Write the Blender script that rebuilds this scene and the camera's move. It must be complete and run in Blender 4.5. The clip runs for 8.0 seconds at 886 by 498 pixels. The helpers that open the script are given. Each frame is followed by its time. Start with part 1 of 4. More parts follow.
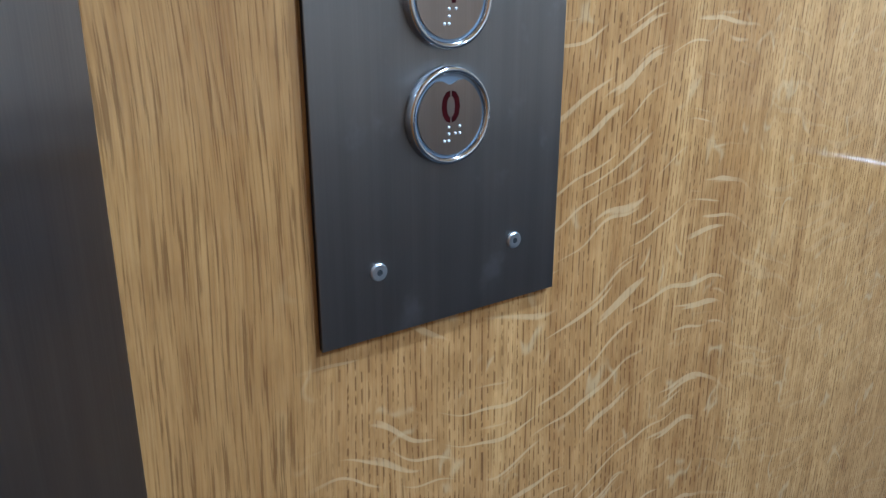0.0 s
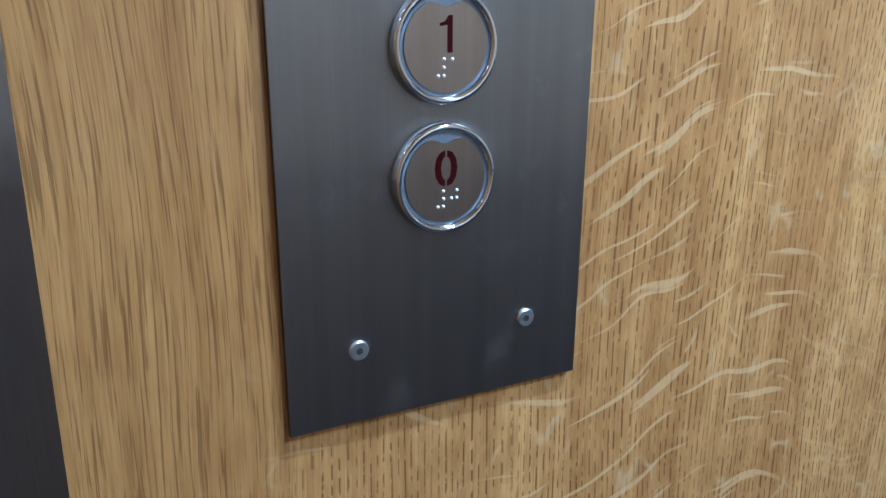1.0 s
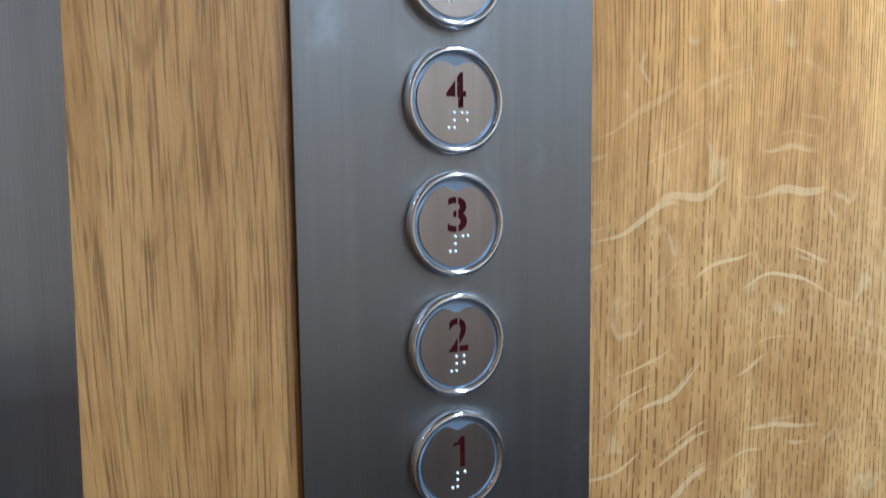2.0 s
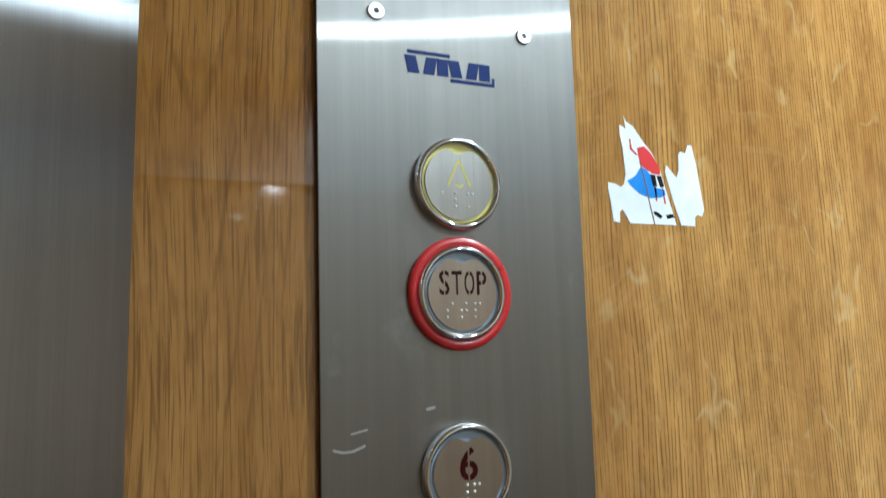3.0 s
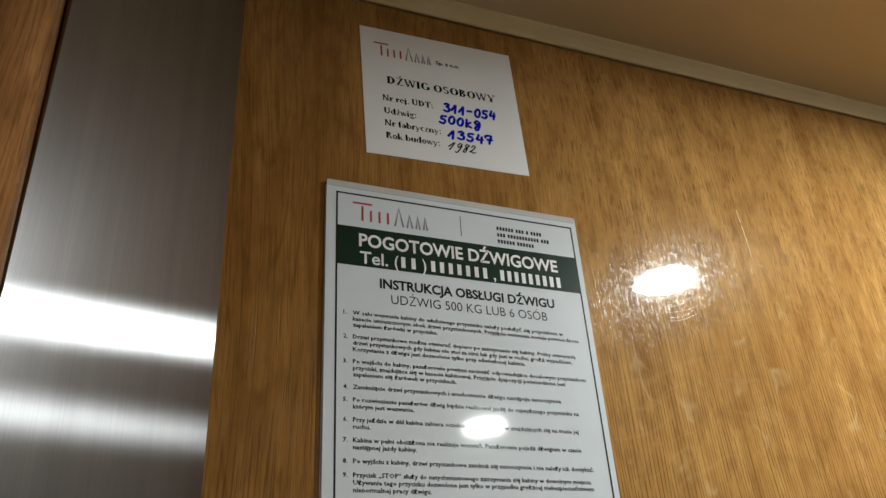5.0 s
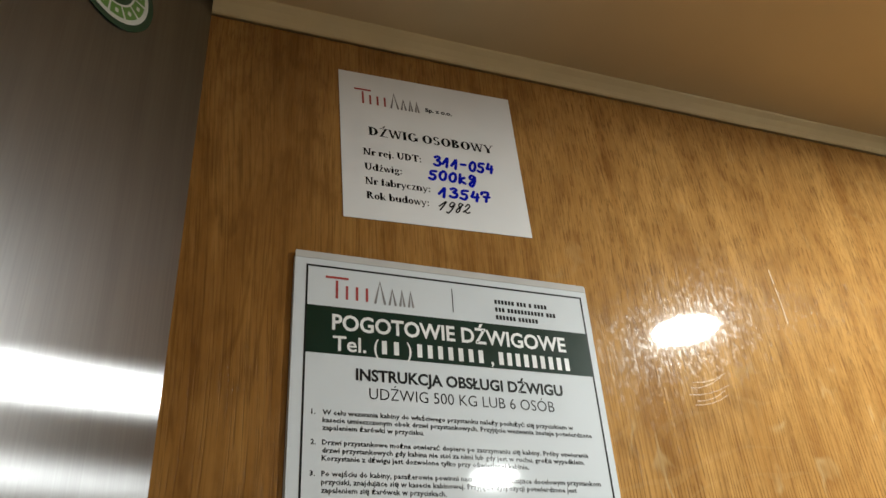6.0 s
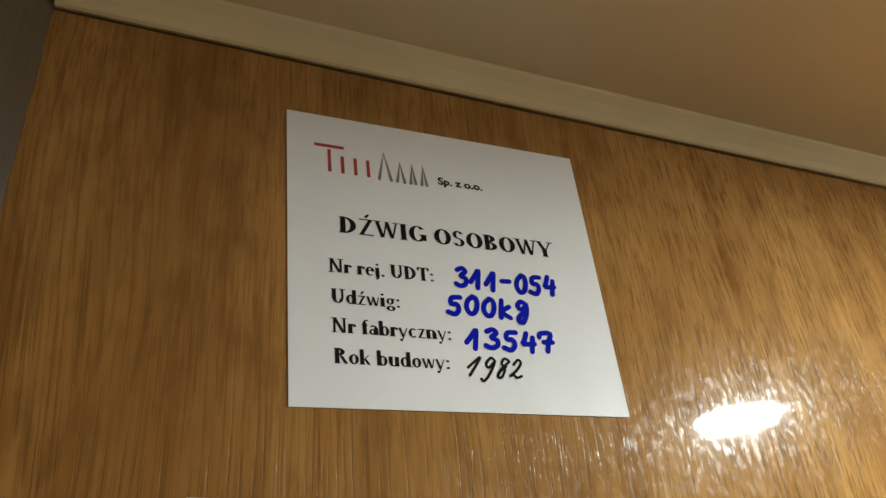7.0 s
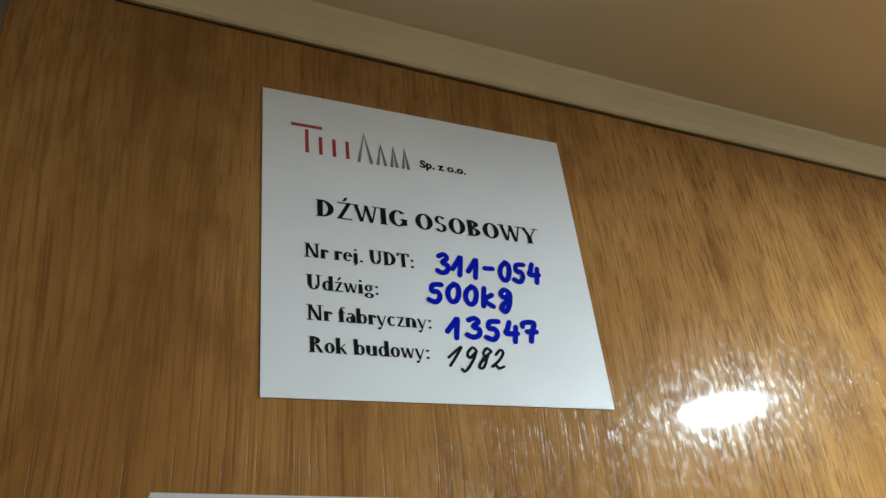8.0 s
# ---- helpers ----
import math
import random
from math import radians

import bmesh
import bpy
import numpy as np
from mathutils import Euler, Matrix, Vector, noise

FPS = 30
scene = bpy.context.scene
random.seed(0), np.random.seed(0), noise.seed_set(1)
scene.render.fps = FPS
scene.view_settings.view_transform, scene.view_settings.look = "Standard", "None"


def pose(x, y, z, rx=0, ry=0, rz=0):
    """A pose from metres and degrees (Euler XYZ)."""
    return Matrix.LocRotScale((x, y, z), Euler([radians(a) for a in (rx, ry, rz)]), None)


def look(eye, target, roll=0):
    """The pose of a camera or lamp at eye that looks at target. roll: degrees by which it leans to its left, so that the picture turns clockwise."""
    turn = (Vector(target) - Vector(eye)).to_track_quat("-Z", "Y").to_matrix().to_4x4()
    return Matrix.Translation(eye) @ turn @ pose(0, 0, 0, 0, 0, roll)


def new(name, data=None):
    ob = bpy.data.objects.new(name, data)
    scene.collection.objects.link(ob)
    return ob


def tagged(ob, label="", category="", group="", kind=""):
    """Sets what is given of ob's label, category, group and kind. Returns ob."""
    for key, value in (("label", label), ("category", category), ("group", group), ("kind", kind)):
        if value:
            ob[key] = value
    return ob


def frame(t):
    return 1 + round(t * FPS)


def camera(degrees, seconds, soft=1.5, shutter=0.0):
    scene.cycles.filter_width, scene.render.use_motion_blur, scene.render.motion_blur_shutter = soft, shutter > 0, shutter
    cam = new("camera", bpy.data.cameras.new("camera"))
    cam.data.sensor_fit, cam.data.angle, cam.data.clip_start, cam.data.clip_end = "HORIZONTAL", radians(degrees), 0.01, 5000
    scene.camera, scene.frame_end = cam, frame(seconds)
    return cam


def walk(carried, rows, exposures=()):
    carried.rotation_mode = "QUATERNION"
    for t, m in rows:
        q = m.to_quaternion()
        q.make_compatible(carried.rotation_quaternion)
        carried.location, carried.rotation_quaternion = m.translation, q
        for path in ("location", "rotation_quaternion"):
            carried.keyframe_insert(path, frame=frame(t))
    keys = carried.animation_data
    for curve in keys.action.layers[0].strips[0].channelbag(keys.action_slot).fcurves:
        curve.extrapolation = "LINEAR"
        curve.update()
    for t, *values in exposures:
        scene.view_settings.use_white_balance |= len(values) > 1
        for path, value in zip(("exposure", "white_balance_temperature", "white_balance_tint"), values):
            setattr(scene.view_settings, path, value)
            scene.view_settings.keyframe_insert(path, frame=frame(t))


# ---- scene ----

# ---------------------------------------------------------------- camera
cam = camera(59.1, 8.0, soft=1.45, shutter=0.1)
PATH = [
    (0, (-0.1168, -0.2572, 1.3127), (0.4153, 0.5189, 0.9743), -0.04),
    (0.5, (-0.0659, -0.2462, 1.3132), (0.4021, 0.5735, 0.9829), 0.49),
    (1, (-0.0607, -0.2427, 1.3166), (0.3667, 0.6092, 1.0141), 0.24),
    (1.5, (-0.0641, -0.2459, 1.3442), (0.3609, 0.6334, 1.1290), -0.04),
    (1.7, (-0.0632, -0.2507, 1.3655), (0.3616, 0.6399, 1.2032), -0.17),
    (2.8, (-0.0808, -0.2894, 1.5501), (0.3311, 0.6197, 1.6114), -1.94),
    (3, (-0.0794, -0.2908, 1.5742), (0.3329, 0.6112, 1.7020), -1.78),
    (3.5, (-0.0863, -0.3006, 1.6488), (0.3290, 0.5733, 1.9014), -2.50),
    (4, (-0.0904, -0.3162, 1.6994), (0.3027, 0.5317, 2.0551), -3.37),
    (4.2, (-0.0927, -0.3246, 1.7143), (0.2959, 0.5111, 2.1023), -3.69),
    (4.5, (-0.0953, -0.3389, 1.7298), (0.2723, 0.4830, 2.1649), -4.11),
    (5.8, (-0.0820, -0.3388, 1.7601), (0.2527, 0.4519, 2.2727), -4.90),
    (6, (-0.0669, -0.3079, 1.7876), (0.2622, 0.4836, 2.3026), -4.83),
    (6.5, (-0.0374, -0.2341, 1.8858), (0.3103, 0.5500, 2.3997), -5.40),
    (7, (-0.0297, -0.1855, 1.9305), (0.3344, 0.5934, 2.4412), -5.62),
    (7.5, (-0.0241, -0.1770, 1.9318), (0.3557, 0.6000, 2.4338), -5.80),
    (8, (-0.0254, -0.1794, 1.9343), (0.3575, 0.6008, 2.4288), -5.58),
]
EXPOSURES = [(0, 1.9, 4430, 2), (1.7, 1.9, 4480, 3), (3, 1.08, 5600, -4), (3.5, 0.45, 5850, 2), (4.5, 0.24, 6450, 4), (6, 0.65, 6850, 5), (7, 1.05, 6650, 1), (8, 1.08, 5750, -2)]
walk(cam, [(t, look(eye, target, roll)) for t, eye, target, roll in PATH], EXPOSURES)

# ---------------------------------------------------------------- light
CEIL = 2.1274
LAMPS = [(0.458, -0.306), (0.48, -0.874)]
LAMP_WATTS = 2.9
world = bpy.data.worlds.new("world")
scene.world = world
world.use_nodes = True
world.node_tree.nodes["Background"].inputs["Color"].default_value = (0.02, 0.02, 0.02, 1)
world.node_tree.nodes["Background"].inputs["Strength"].default_value = 0.2
for lx, ly in LAMPS:
    data = bpy.data.lights.new("downlight_glow", "AREA")
    data.shape, data.size, data.energy, data.spread = "DISK", 0.062, LAMP_WATTS, radians(176)
    data.color = (0.93, 0.97, 1.0)
    new("downlight_glow", data).matrix_world = pose(lx, ly, CEIL - 0.0065)


# ---------------------------------------------------------------- materials
class Nodes:
    """A short way to write node trees."""

    def __init__(self, name):
        self.mat = bpy.data.materials.new(name)
        self.mat.use_nodes = True
        self.tree = self.mat.node_tree
        self.bsdf = self.tree.nodes["Principled BSDF"]

    def put(self, socket, value):
        if isinstance(value, bpy.types.NodeSocket):
            self.tree.links.new(value, socket)
        elif isinstance(value, (tuple, list)) and len(value) == 3 and len(socket.default_value) == 4:
            socket.default_value = (*value, 1)
        else:
            socket.default_value = value

    def node(self, kind, out=0, **inputs):
        n = self.tree.nodes.new(kind)
        for key, value in inputs.items():
            self.put(n.inputs[int(key[1:])] if key[0] == "i" and key[1:].isdigit() else n.inputs[key], value)
        return n.outputs[out]

    def math(self, op, a, b=0.0, c=0.0, clamp=False):
        n = self.tree.nodes.new("ShaderNodeMath")
        n.operation, n.use_clamp = op, clamp
        for s, v in zip(n.inputs, (a, b, c)):
            self.put(s, v)
        return n.outputs[0]

    def place(self, scale=(1, 1, 1), turn=(0, 0, 0), shift=(0, 0, 0)):
        co = self.tree.nodes.new("ShaderNodeTexCoord").outputs["Object"]
        return self.node("ShaderNodeMapping", Vector=co, Scale=scale, Rotation=turn, Location=shift)

    def noise(self, vector, scale=1.0, detail=3.0, rough=0.5, bend=0.0, out=0):
        return self.node("ShaderNodeTexNoise", out, Vector=vector, Scale=scale, Detail=detail, Roughness=rough, Distortion=bend)

    def step(self, value, lo, hi, to_lo=0.0, to_hi=1.0):
        n = self.tree.nodes.new("ShaderNodeMapRange")
        n.interpolation_type = "SMOOTHSTEP"
        for s, v in zip(n.inputs, (value, lo, hi, to_lo, to_hi)):
            self.put(s, v)
        return n.outputs[0]

    def mix(self, factor, a, b, kind="MIX"):
        n = self.tree.nodes.new("ShaderNodeMix")
        n.data_type, n.blend_type = "RGBA", kind
        for key, v in ((0, factor), (6, a), (7, b)):
            self.put(n.inputs[key], v)
        return n.outputs[2]

    def bump(self, height, distance, strength=1.0):
        return self.node("ShaderNodeBump", Height=height, Distance=distance, Strength=strength)

    def done(self, **inputs):
        for key, value in inputs.items():
            self.put(self.bsdf.inputs[key.replace("_", " ")], value)
        return self.mat


def plain(name, colour, rough=0.5, metal=0.0, spread=0.08, size=60.0, relief=0.0, **more):
    """A painted, printed or plastic surface with a slight unevenness."""
    n = Nodes(name)
    p = n.place()
    uneven = n.noise(p, size, 4)
    tone = n.step(uneven, 0.3, 0.7, 1 - spread, 1 + spread)
    dark = n.node("ShaderNodeCombineXYZ", X=tone, Y=tone, Z=tone)
    extra = dict(Base_Color=n.mix(1.0, colour, dark, "MULTIPLY"), Metallic=metal,
                 Roughness=n.step(n.noise(p, size * 2.3, 3), 0.3, 0.7, rough * 0.85, min(1, rough * 1.15)))
    if relief:
        extra["Normal"] = n.bump(n.noise(p, size * 8, 3), relief)
    return n.done(**extra, **more)


def oak(name, flecks=1.0, light=(0.51, 0.282, 0.088), dark=(0.325, 0.158, 0.042)):
    """Varnished quarter-sawn oak veneer, its grain upright."""
    n = Nodes(name)
    bend = n.noise(n.place((9, 9, 2.2)), 1.0, 2)
    co = n.tree.nodes.new("ShaderNodeTexCoord").outputs["Object"]
    sway = n.node("ShaderNodeCombineXYZ", X=n.math("MULTIPLY", n.math("SUBTRACT", bend, 0.5), 0.035))
    grown = n.tree.nodes.new("ShaderNodeVectorMath")
    n.put(grown.inputs[0], co)
    n.put(grown.inputs[1], sway)
    grown = grown.outputs[0]

    def along(x, z, shift=0.0):
        return n.node("ShaderNodeMapping", Vector=grown, Scale=(x, x, z), Location=(shift, shift, shift))

    boards = n.noise(along(13, 0.5), 1.0, 2)
    rings = n.noise(along(130, 2.2, 3), 1.0, 4, 0.6)
    lines = n.noise(along(980, 26, 7), 1.0, 3, 0.6)
    fine = n.noise(along(1500, 60, 1), 1.0, 2)
    sep = n.tree.nodes.new("ShaderNodeSeparateXYZ")
    n.put(sep.inputs[0], grown)
    flat = n.tree.nodes.new("ShaderNodeSeparateXYZ")
    n.put(flat.inputs[0], co)
    zone = n.step(n.math("ADD", flat.outputs[0], n.math("MULTIPLY", n.noise(n.place((5, 5, 3)), 1.0, 2), 0.10)), 0.13, 0.19)
    zone = n.math("MAXIMUM", zone, n.step(n.math("ADD", flat.outputs[2], n.math("MULTIPLY", flat.outputs[0], 0.8)), 1.93, 2.08, 0.0, 0.55))
    zone = n.math("MAXIMUM", zone, n.math("MULTIPLY", n.step(flat.outputs[2], 1.15, 1.20, 1.0, 0.0), n.step(flat.outputs[0], -0.015, 0.015)))
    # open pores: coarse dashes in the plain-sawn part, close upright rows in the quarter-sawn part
    coarse = n.math("MULTIPLY", n.step(n.noise(along(850, 20, 5), 1.0, 3, 0.6), 0.52, 0.61), 0.70)
    # flame figure: nested arches of dark early wood beside the panel
    off = n.math("ADD", flat.outputs[0], 0.045)
    arch = n.math("SQRT", n.math("ADD", n.math("MULTIPLY", off, off), 0.0004))
    arch = n.math("ADD", n.math("SUBTRACT", arch, n.math("MULTIPLY", flat.outputs[2], 0.085)), n.math("MULTIPLY", n.noise(n.place((18, 18, 5), shift=(6, 6, 6)), 1.0, 3), 0.012))
    flame = n.step(n.math("SINE", n.math("MULTIPLY", arch, 2 * math.pi / 0.0058)), 0.78, 1.0)
    flame = n.math("MULTIPLY", flame, n.step(n.noise(n.place((300, 300, 32), shift=(8, 8, 8)), 1.0, 3), 0.40, 0.60, 0.0, 1.0))
    flame = n.math("MULTIPLY", n.math("MULTIPLY", flame, n.math("SUBTRACT", 1.0, zone)), n.math("MULTIPLY", n.step(flat.outputs[2], 1.25, 1.45), flecks))
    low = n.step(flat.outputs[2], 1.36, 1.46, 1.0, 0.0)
    drift = n.math("MULTIPLY", n.noise(along(90, 5, 9), 1.0, 2), 0.0060)
    at = n.math("ADD", sep.outputs[0], drift)
    depth = n.step(n.noise(along(55, 7, 6), 1.0, 2), 0.30, 0.58, 0.5, 1.0)
    # wide rows of short dots below, close fine lines above
    wide_rows = n.step(n.math("SINE", n.math("MULTIPLY", at, 2 * math.pi / 0.0033)), 0.50, 0.92)
    dots = n.step(n.noise(along(330, 150, 2), 1.0, 2, 0.5), 0.44, 0.53)
    fine_rows = n.step(n.math("SINE", n.math("MULTIPLY", at, 2 * math.pi / 0.0021)), 0.30, 0.95)
    dash = n.step(n.noise(along(480, 75, 2), 1.0, 3, 0.6), 0.36, 0.52)
    close = n.math("ADD", n.math("MULTIPLY", n.math("MULTIPLY", wide_rows, dots), low),
                   n.math("MULTIPLY", n.math("MULTIPLY", n.math("MULTIPLY", fine_rows, dash), 0.92), n.math("SUBTRACT", 1.0, low)))
    # short scattered dashes towards the top
    high = n.step(flat.outputs[2], 1.86, 1.98)
    short = n.math("MULTIPLY", n.step(n.noise(along(900, 80, 3), 1.0, 3, 0.6), 0.52, 0.61), 0.85)
    close = n.math("ADD", n.math("MULTIPLY", close, n.math("SUBTRACT", 1.0, high)), n.math("MULTIPLY", short, high))
    close = n.math("MULTIPLY", close, depth)
    pores = n.math("ADD", n.math("MULTIPLY", coarse, n.math("SUBTRACT", 1.0, zone)), n.math("MULTIPLY", close, zone), clamp=True)
    blotch = n.noise(n.place((26, 26, 11)), 1.0, 4, 0.55)

    tone = n.math("ADD", n.math("MULTIPLY", boards, 0.45), n.math("MULTIPLY", rings, 0.55))
    colour = n.mix(n.step(tone, 0.36, 0.66), light, dark)
    colour = n.mix(n.step(lines, 0.42, 0.74, 0.0, 0.45), colour, (0.150, 0.068, 0.019))
    colour = n.mix(n.step(fine, 0.35, 0.7, 0.0, 0.25), colour, (0.47, 0.28, 0.115))
    colour = n.mix(n.math("MULTIPLY", pores, n.step(flat.outputs[2], 1.75, 2.0, 0.78, 0.62)), colour, (0.095, 0.042, 0.012))
    colour = n.mix(n.math("MULTIPLY", flame, 0.38), colour, (0.13, 0.055, 0.014))
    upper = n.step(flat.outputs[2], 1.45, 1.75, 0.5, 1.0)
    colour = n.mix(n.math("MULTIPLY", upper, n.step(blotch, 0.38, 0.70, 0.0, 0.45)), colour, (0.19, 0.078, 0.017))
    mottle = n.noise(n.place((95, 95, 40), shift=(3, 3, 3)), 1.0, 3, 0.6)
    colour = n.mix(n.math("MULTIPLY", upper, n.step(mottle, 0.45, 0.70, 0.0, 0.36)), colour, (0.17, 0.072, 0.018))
    # plain-sawn part darker, redder towards the top; quarter-sawn part paler, cooler towards the bottom
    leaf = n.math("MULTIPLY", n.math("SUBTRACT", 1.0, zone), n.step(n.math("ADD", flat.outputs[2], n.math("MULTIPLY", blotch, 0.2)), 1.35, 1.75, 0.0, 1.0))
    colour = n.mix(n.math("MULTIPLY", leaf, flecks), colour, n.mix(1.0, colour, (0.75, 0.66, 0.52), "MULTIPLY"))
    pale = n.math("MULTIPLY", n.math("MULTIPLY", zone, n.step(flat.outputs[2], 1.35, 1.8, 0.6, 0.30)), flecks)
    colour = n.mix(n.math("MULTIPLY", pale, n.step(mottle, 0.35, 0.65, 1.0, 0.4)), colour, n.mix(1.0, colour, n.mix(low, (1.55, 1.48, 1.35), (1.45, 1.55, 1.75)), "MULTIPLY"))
    # medullary rays: pale tapering ribbons that climb across the grain and flatten out
    climb = n.math("MULTIPLY", n.math("SINE", n.math("MULTIPLY", n.math("SUBTRACT", flat.outputs[0], 0.165), 2 * math.pi / 0.25)), 0.020)
    wavy = n.math("MULTIPLY", n.noise(n.place((20, 20, 14), shift=(9, 9, 9)), 1.0, 1), 0.036)
    sloped = n.node("ShaderNodeCombineXYZ", X=flat.outputs[0], Z=n.math("SUBTRACT", n.math("SUBTRACT", flat.outputs[2], climb), wavy))
    ribbon = n.noise(n.node("ShaderNodeMapping", Vector=sloped, Scale=(15, 15, 210), Location=(4, 4, 4)), 1.0, 1, 0.35)
    ray = n.math("MULTIPLY", n.step(ribbon, 0.61, 0.67), n.step(n.noise(n.place((300, 300, 160), shift=(7, 7, 7)), 1.0, 2), 0.25, 0.5, 0.55, 1.0))
    leaf_end = n.step(n.math("ADD", flat.outputs[0], n.math("MULTIPLY", wavy, 0.5)), 0.255, 0.275, 1.0, 0.25)
    lower = n.math("MULTIPLY", n.step(flat.outputs[2], 1.36, 1.48, 1.0, 0.12), leaf_end)
    ray = n.math("MULTIPLY", ray, n.math("MULTIPLY", zone, n.math("MULTIPLY", lower, flecks)))
    colour = n.mix(n.math("MULTIPLY", ray, n.step(flat.outputs[2], 1.9, 2.02, 0.62, 0.20)), colour, (0.62, 0.42, 0.20))
    # flakes: curled pale figure in the lower part of the quarter-sawn sheet
    curl = n.math("ABSOLUTE", n.math("SUBTRACT", n.noise(n.place((52, 52, 34), shift=(1, 1, 1)), 1.0, 1, 0.4), 0.5))
    flake = n.math("MULTIPLY", n.step(curl, 0.0, 0.045, 1.0, 0.0), n.step(n.noise(n.place((40, 40, 34), shift=(5, 5, 5)), 1.0, 2), 0.54, 0.66))
    below = n.math("MAXIMUM", n.step(flat.outputs[2], 1.17, 1.30, 1.0, 0.0), n.math("MULTIPLY", zone, n.step(flat.outputs[2], 1.9, 2.02, 0.8, 0.2)))
    flake = n.math("MULTIPLY", flake, n.math("MULTIPLY", n.math("MULTIPLY", below, n.step(flat.outputs[0], -0.03, 0.02)), flecks))
    colour = n.mix(n.math("MULTIPLY", flake, 0.48), colour, (0.60, 0.43, 0.21))

    height = n.math("SUBTRACT", n.math("MULTIPLY", lines, -0.35), n.math("MULTIPLY", pores, 1.0))
    skin = n.noise(n.place((420, 420, 240), shift=(2, 2, 2)), 1.0, 4, 0.6)
    pits = n.step(n.noise(n.place((760, 760, 300), shift=(3, 1, 5)), 1.0, 3, 0.6), 0.57, 0.70)
    skin_relief = n.math("SUBTRACT", n.math("MULTIPLY", skin, 0.5), n.math("MULTIPLY", pits, 1.15))
    return n.done(Base_Color=colour, Roughness=n.step(lines, 0.3, 0.7, 0.17, 0.26), Specular_IOR_Level=n.step(skin, 0.46, 0.66, 0.02, 0.15),
                  Normal=n.bump(height, 0.00006),
                  Coat_Weight=0.9, Coat_Roughness=0.035, Coat_IOR=1.5,
                  Coat_Normal=n.bump(skin_relief, 0.0000022))


def brushed(name, colour, rough, tangent, stretch=0.8, smudge=0.5, streak=0.0):
    """Steel brushed upright, so that lights draw out sideways in it."""
    n = Nodes(name)
    hair = n.noise(n.place((2600, 2600, 9)), 1.0, 3, 0.65)
    wide = n.noise(n.place((160, 160, 3)), 1.0, 3)
    spots = n.noise(n.place((38, 38, 30)), 1.0, 4, 0.6)
    tone = n.math("ADD", n.step(hair, 0.3, 0.7, 0.94, 1.05), n.step(wide, 0.3, 0.7, -0.05, 0.05))
    grey = n.node("ShaderNodeCombineXYZ", X=tone, Y=tone, Z=tone)
    base = n.mix(n.step(spots, 0.58, 0.75, 0.0, 0.25 * smudge), n.mix(1.0, colour, grey, "MULTIPLY"), (0.62, 0.64, 0.68))
    r = n.math("ADD", n.step(hair, 0.3, 0.7, rough * 0.9, rough * 1.1), n.step(spots, 0.5, 0.75, 0.0, 0.08 * smudge))
    mat = n.done(Base_Color=base, Metallic=1.0, Roughness=r, Anisotropic=stretch,
                 Tangent=n.node("ShaderNodeCombineXYZ", X=tangent[0], Y=tangent[1], Z=tangent[2]),
                 Normal=n.bump(hair, 0.0000004))
    if streak:
        # the polished ridges of the brushing, which draw lights out level
        ridge = n.node("ShaderNodeBsdfAnisotropic", Color=base, Roughness=0.20, Anisotropy=-0.90,
                       Tangent=n.node("ShaderNodeCombineXYZ", X=tangent[0], Y=tangent[1], Z=tangent[2]))
        end = n.tree.nodes["Material Output"].inputs["Surface"]
        both = n.node("ShaderNodeMixShader", i0=streak, i1=end.links[0].from_socket, i2=ridge)
        n.tree.links.new(both, end)
    return mat


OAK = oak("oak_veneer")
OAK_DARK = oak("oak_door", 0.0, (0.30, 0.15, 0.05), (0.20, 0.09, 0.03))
TRIM_WOOD = oak("reddish_trim_wood", 0.0, (0.56, 0.25, 0.09), (0.44, 0.18, 0.06))
PLATE = brushed("brushed_steel_plate", (0.310, 0.298, 0.286), 0.50, (1, 0, 0), 0.7, 1.0, 0.22)


def hairline(name, colour, rough, drawn, tangent):
    """Steel brushed upright in long hairlines: lights stand in it as level bands."""
    n = Nodes(name)
    hair = n.noise(n.place((1800, 1800, 6)), 1.0, 3, 0.65)
    wide = n.noise(n.place((90, 90, 2)), 1.0, 3)
    smear = n.noise(n.place((16, 16, 12)), 1.0, 4)
    tone = n.math("ADD", n.step(hair, 0.3, 0.7, 0.95, 1.05), n.math("ADD", n.step(wide, 0.3, 0.7, -0.05, 0.05), n.step(smear, 0.3, 0.8, 0.03, -0.05)))
    shade = n.mix(1.0, colour, n.node("ShaderNodeCombineXYZ", X=tone, Y=tone, Z=tone), "MULTIPLY")
    gloss = n.tree.nodes.new("ShaderNodeBsdfAnisotropic")
    gloss.distribution = "BECKMANN"
    for key, value in (("Color", shade), ("Roughness", rough), ("Anisotropy", drawn),
                       ("Tangent", n.node("ShaderNodeCombineXYZ", X=tangent[0], Y=tangent[1], Z=tangent[2]))):
        n.put(gloss.inputs[key], value)
    haze = n.node("ShaderNodeBsdfAnisotropic", Color=shade, Roughness=0.31)
    both = n.node("ShaderNodeMixShader", i0=0.33, i1=gloss.outputs[0], i2=haze)
    n.tree.links.new(both, n.tree.nodes["Material Output"].inputs["Surface"])
    return n.mat


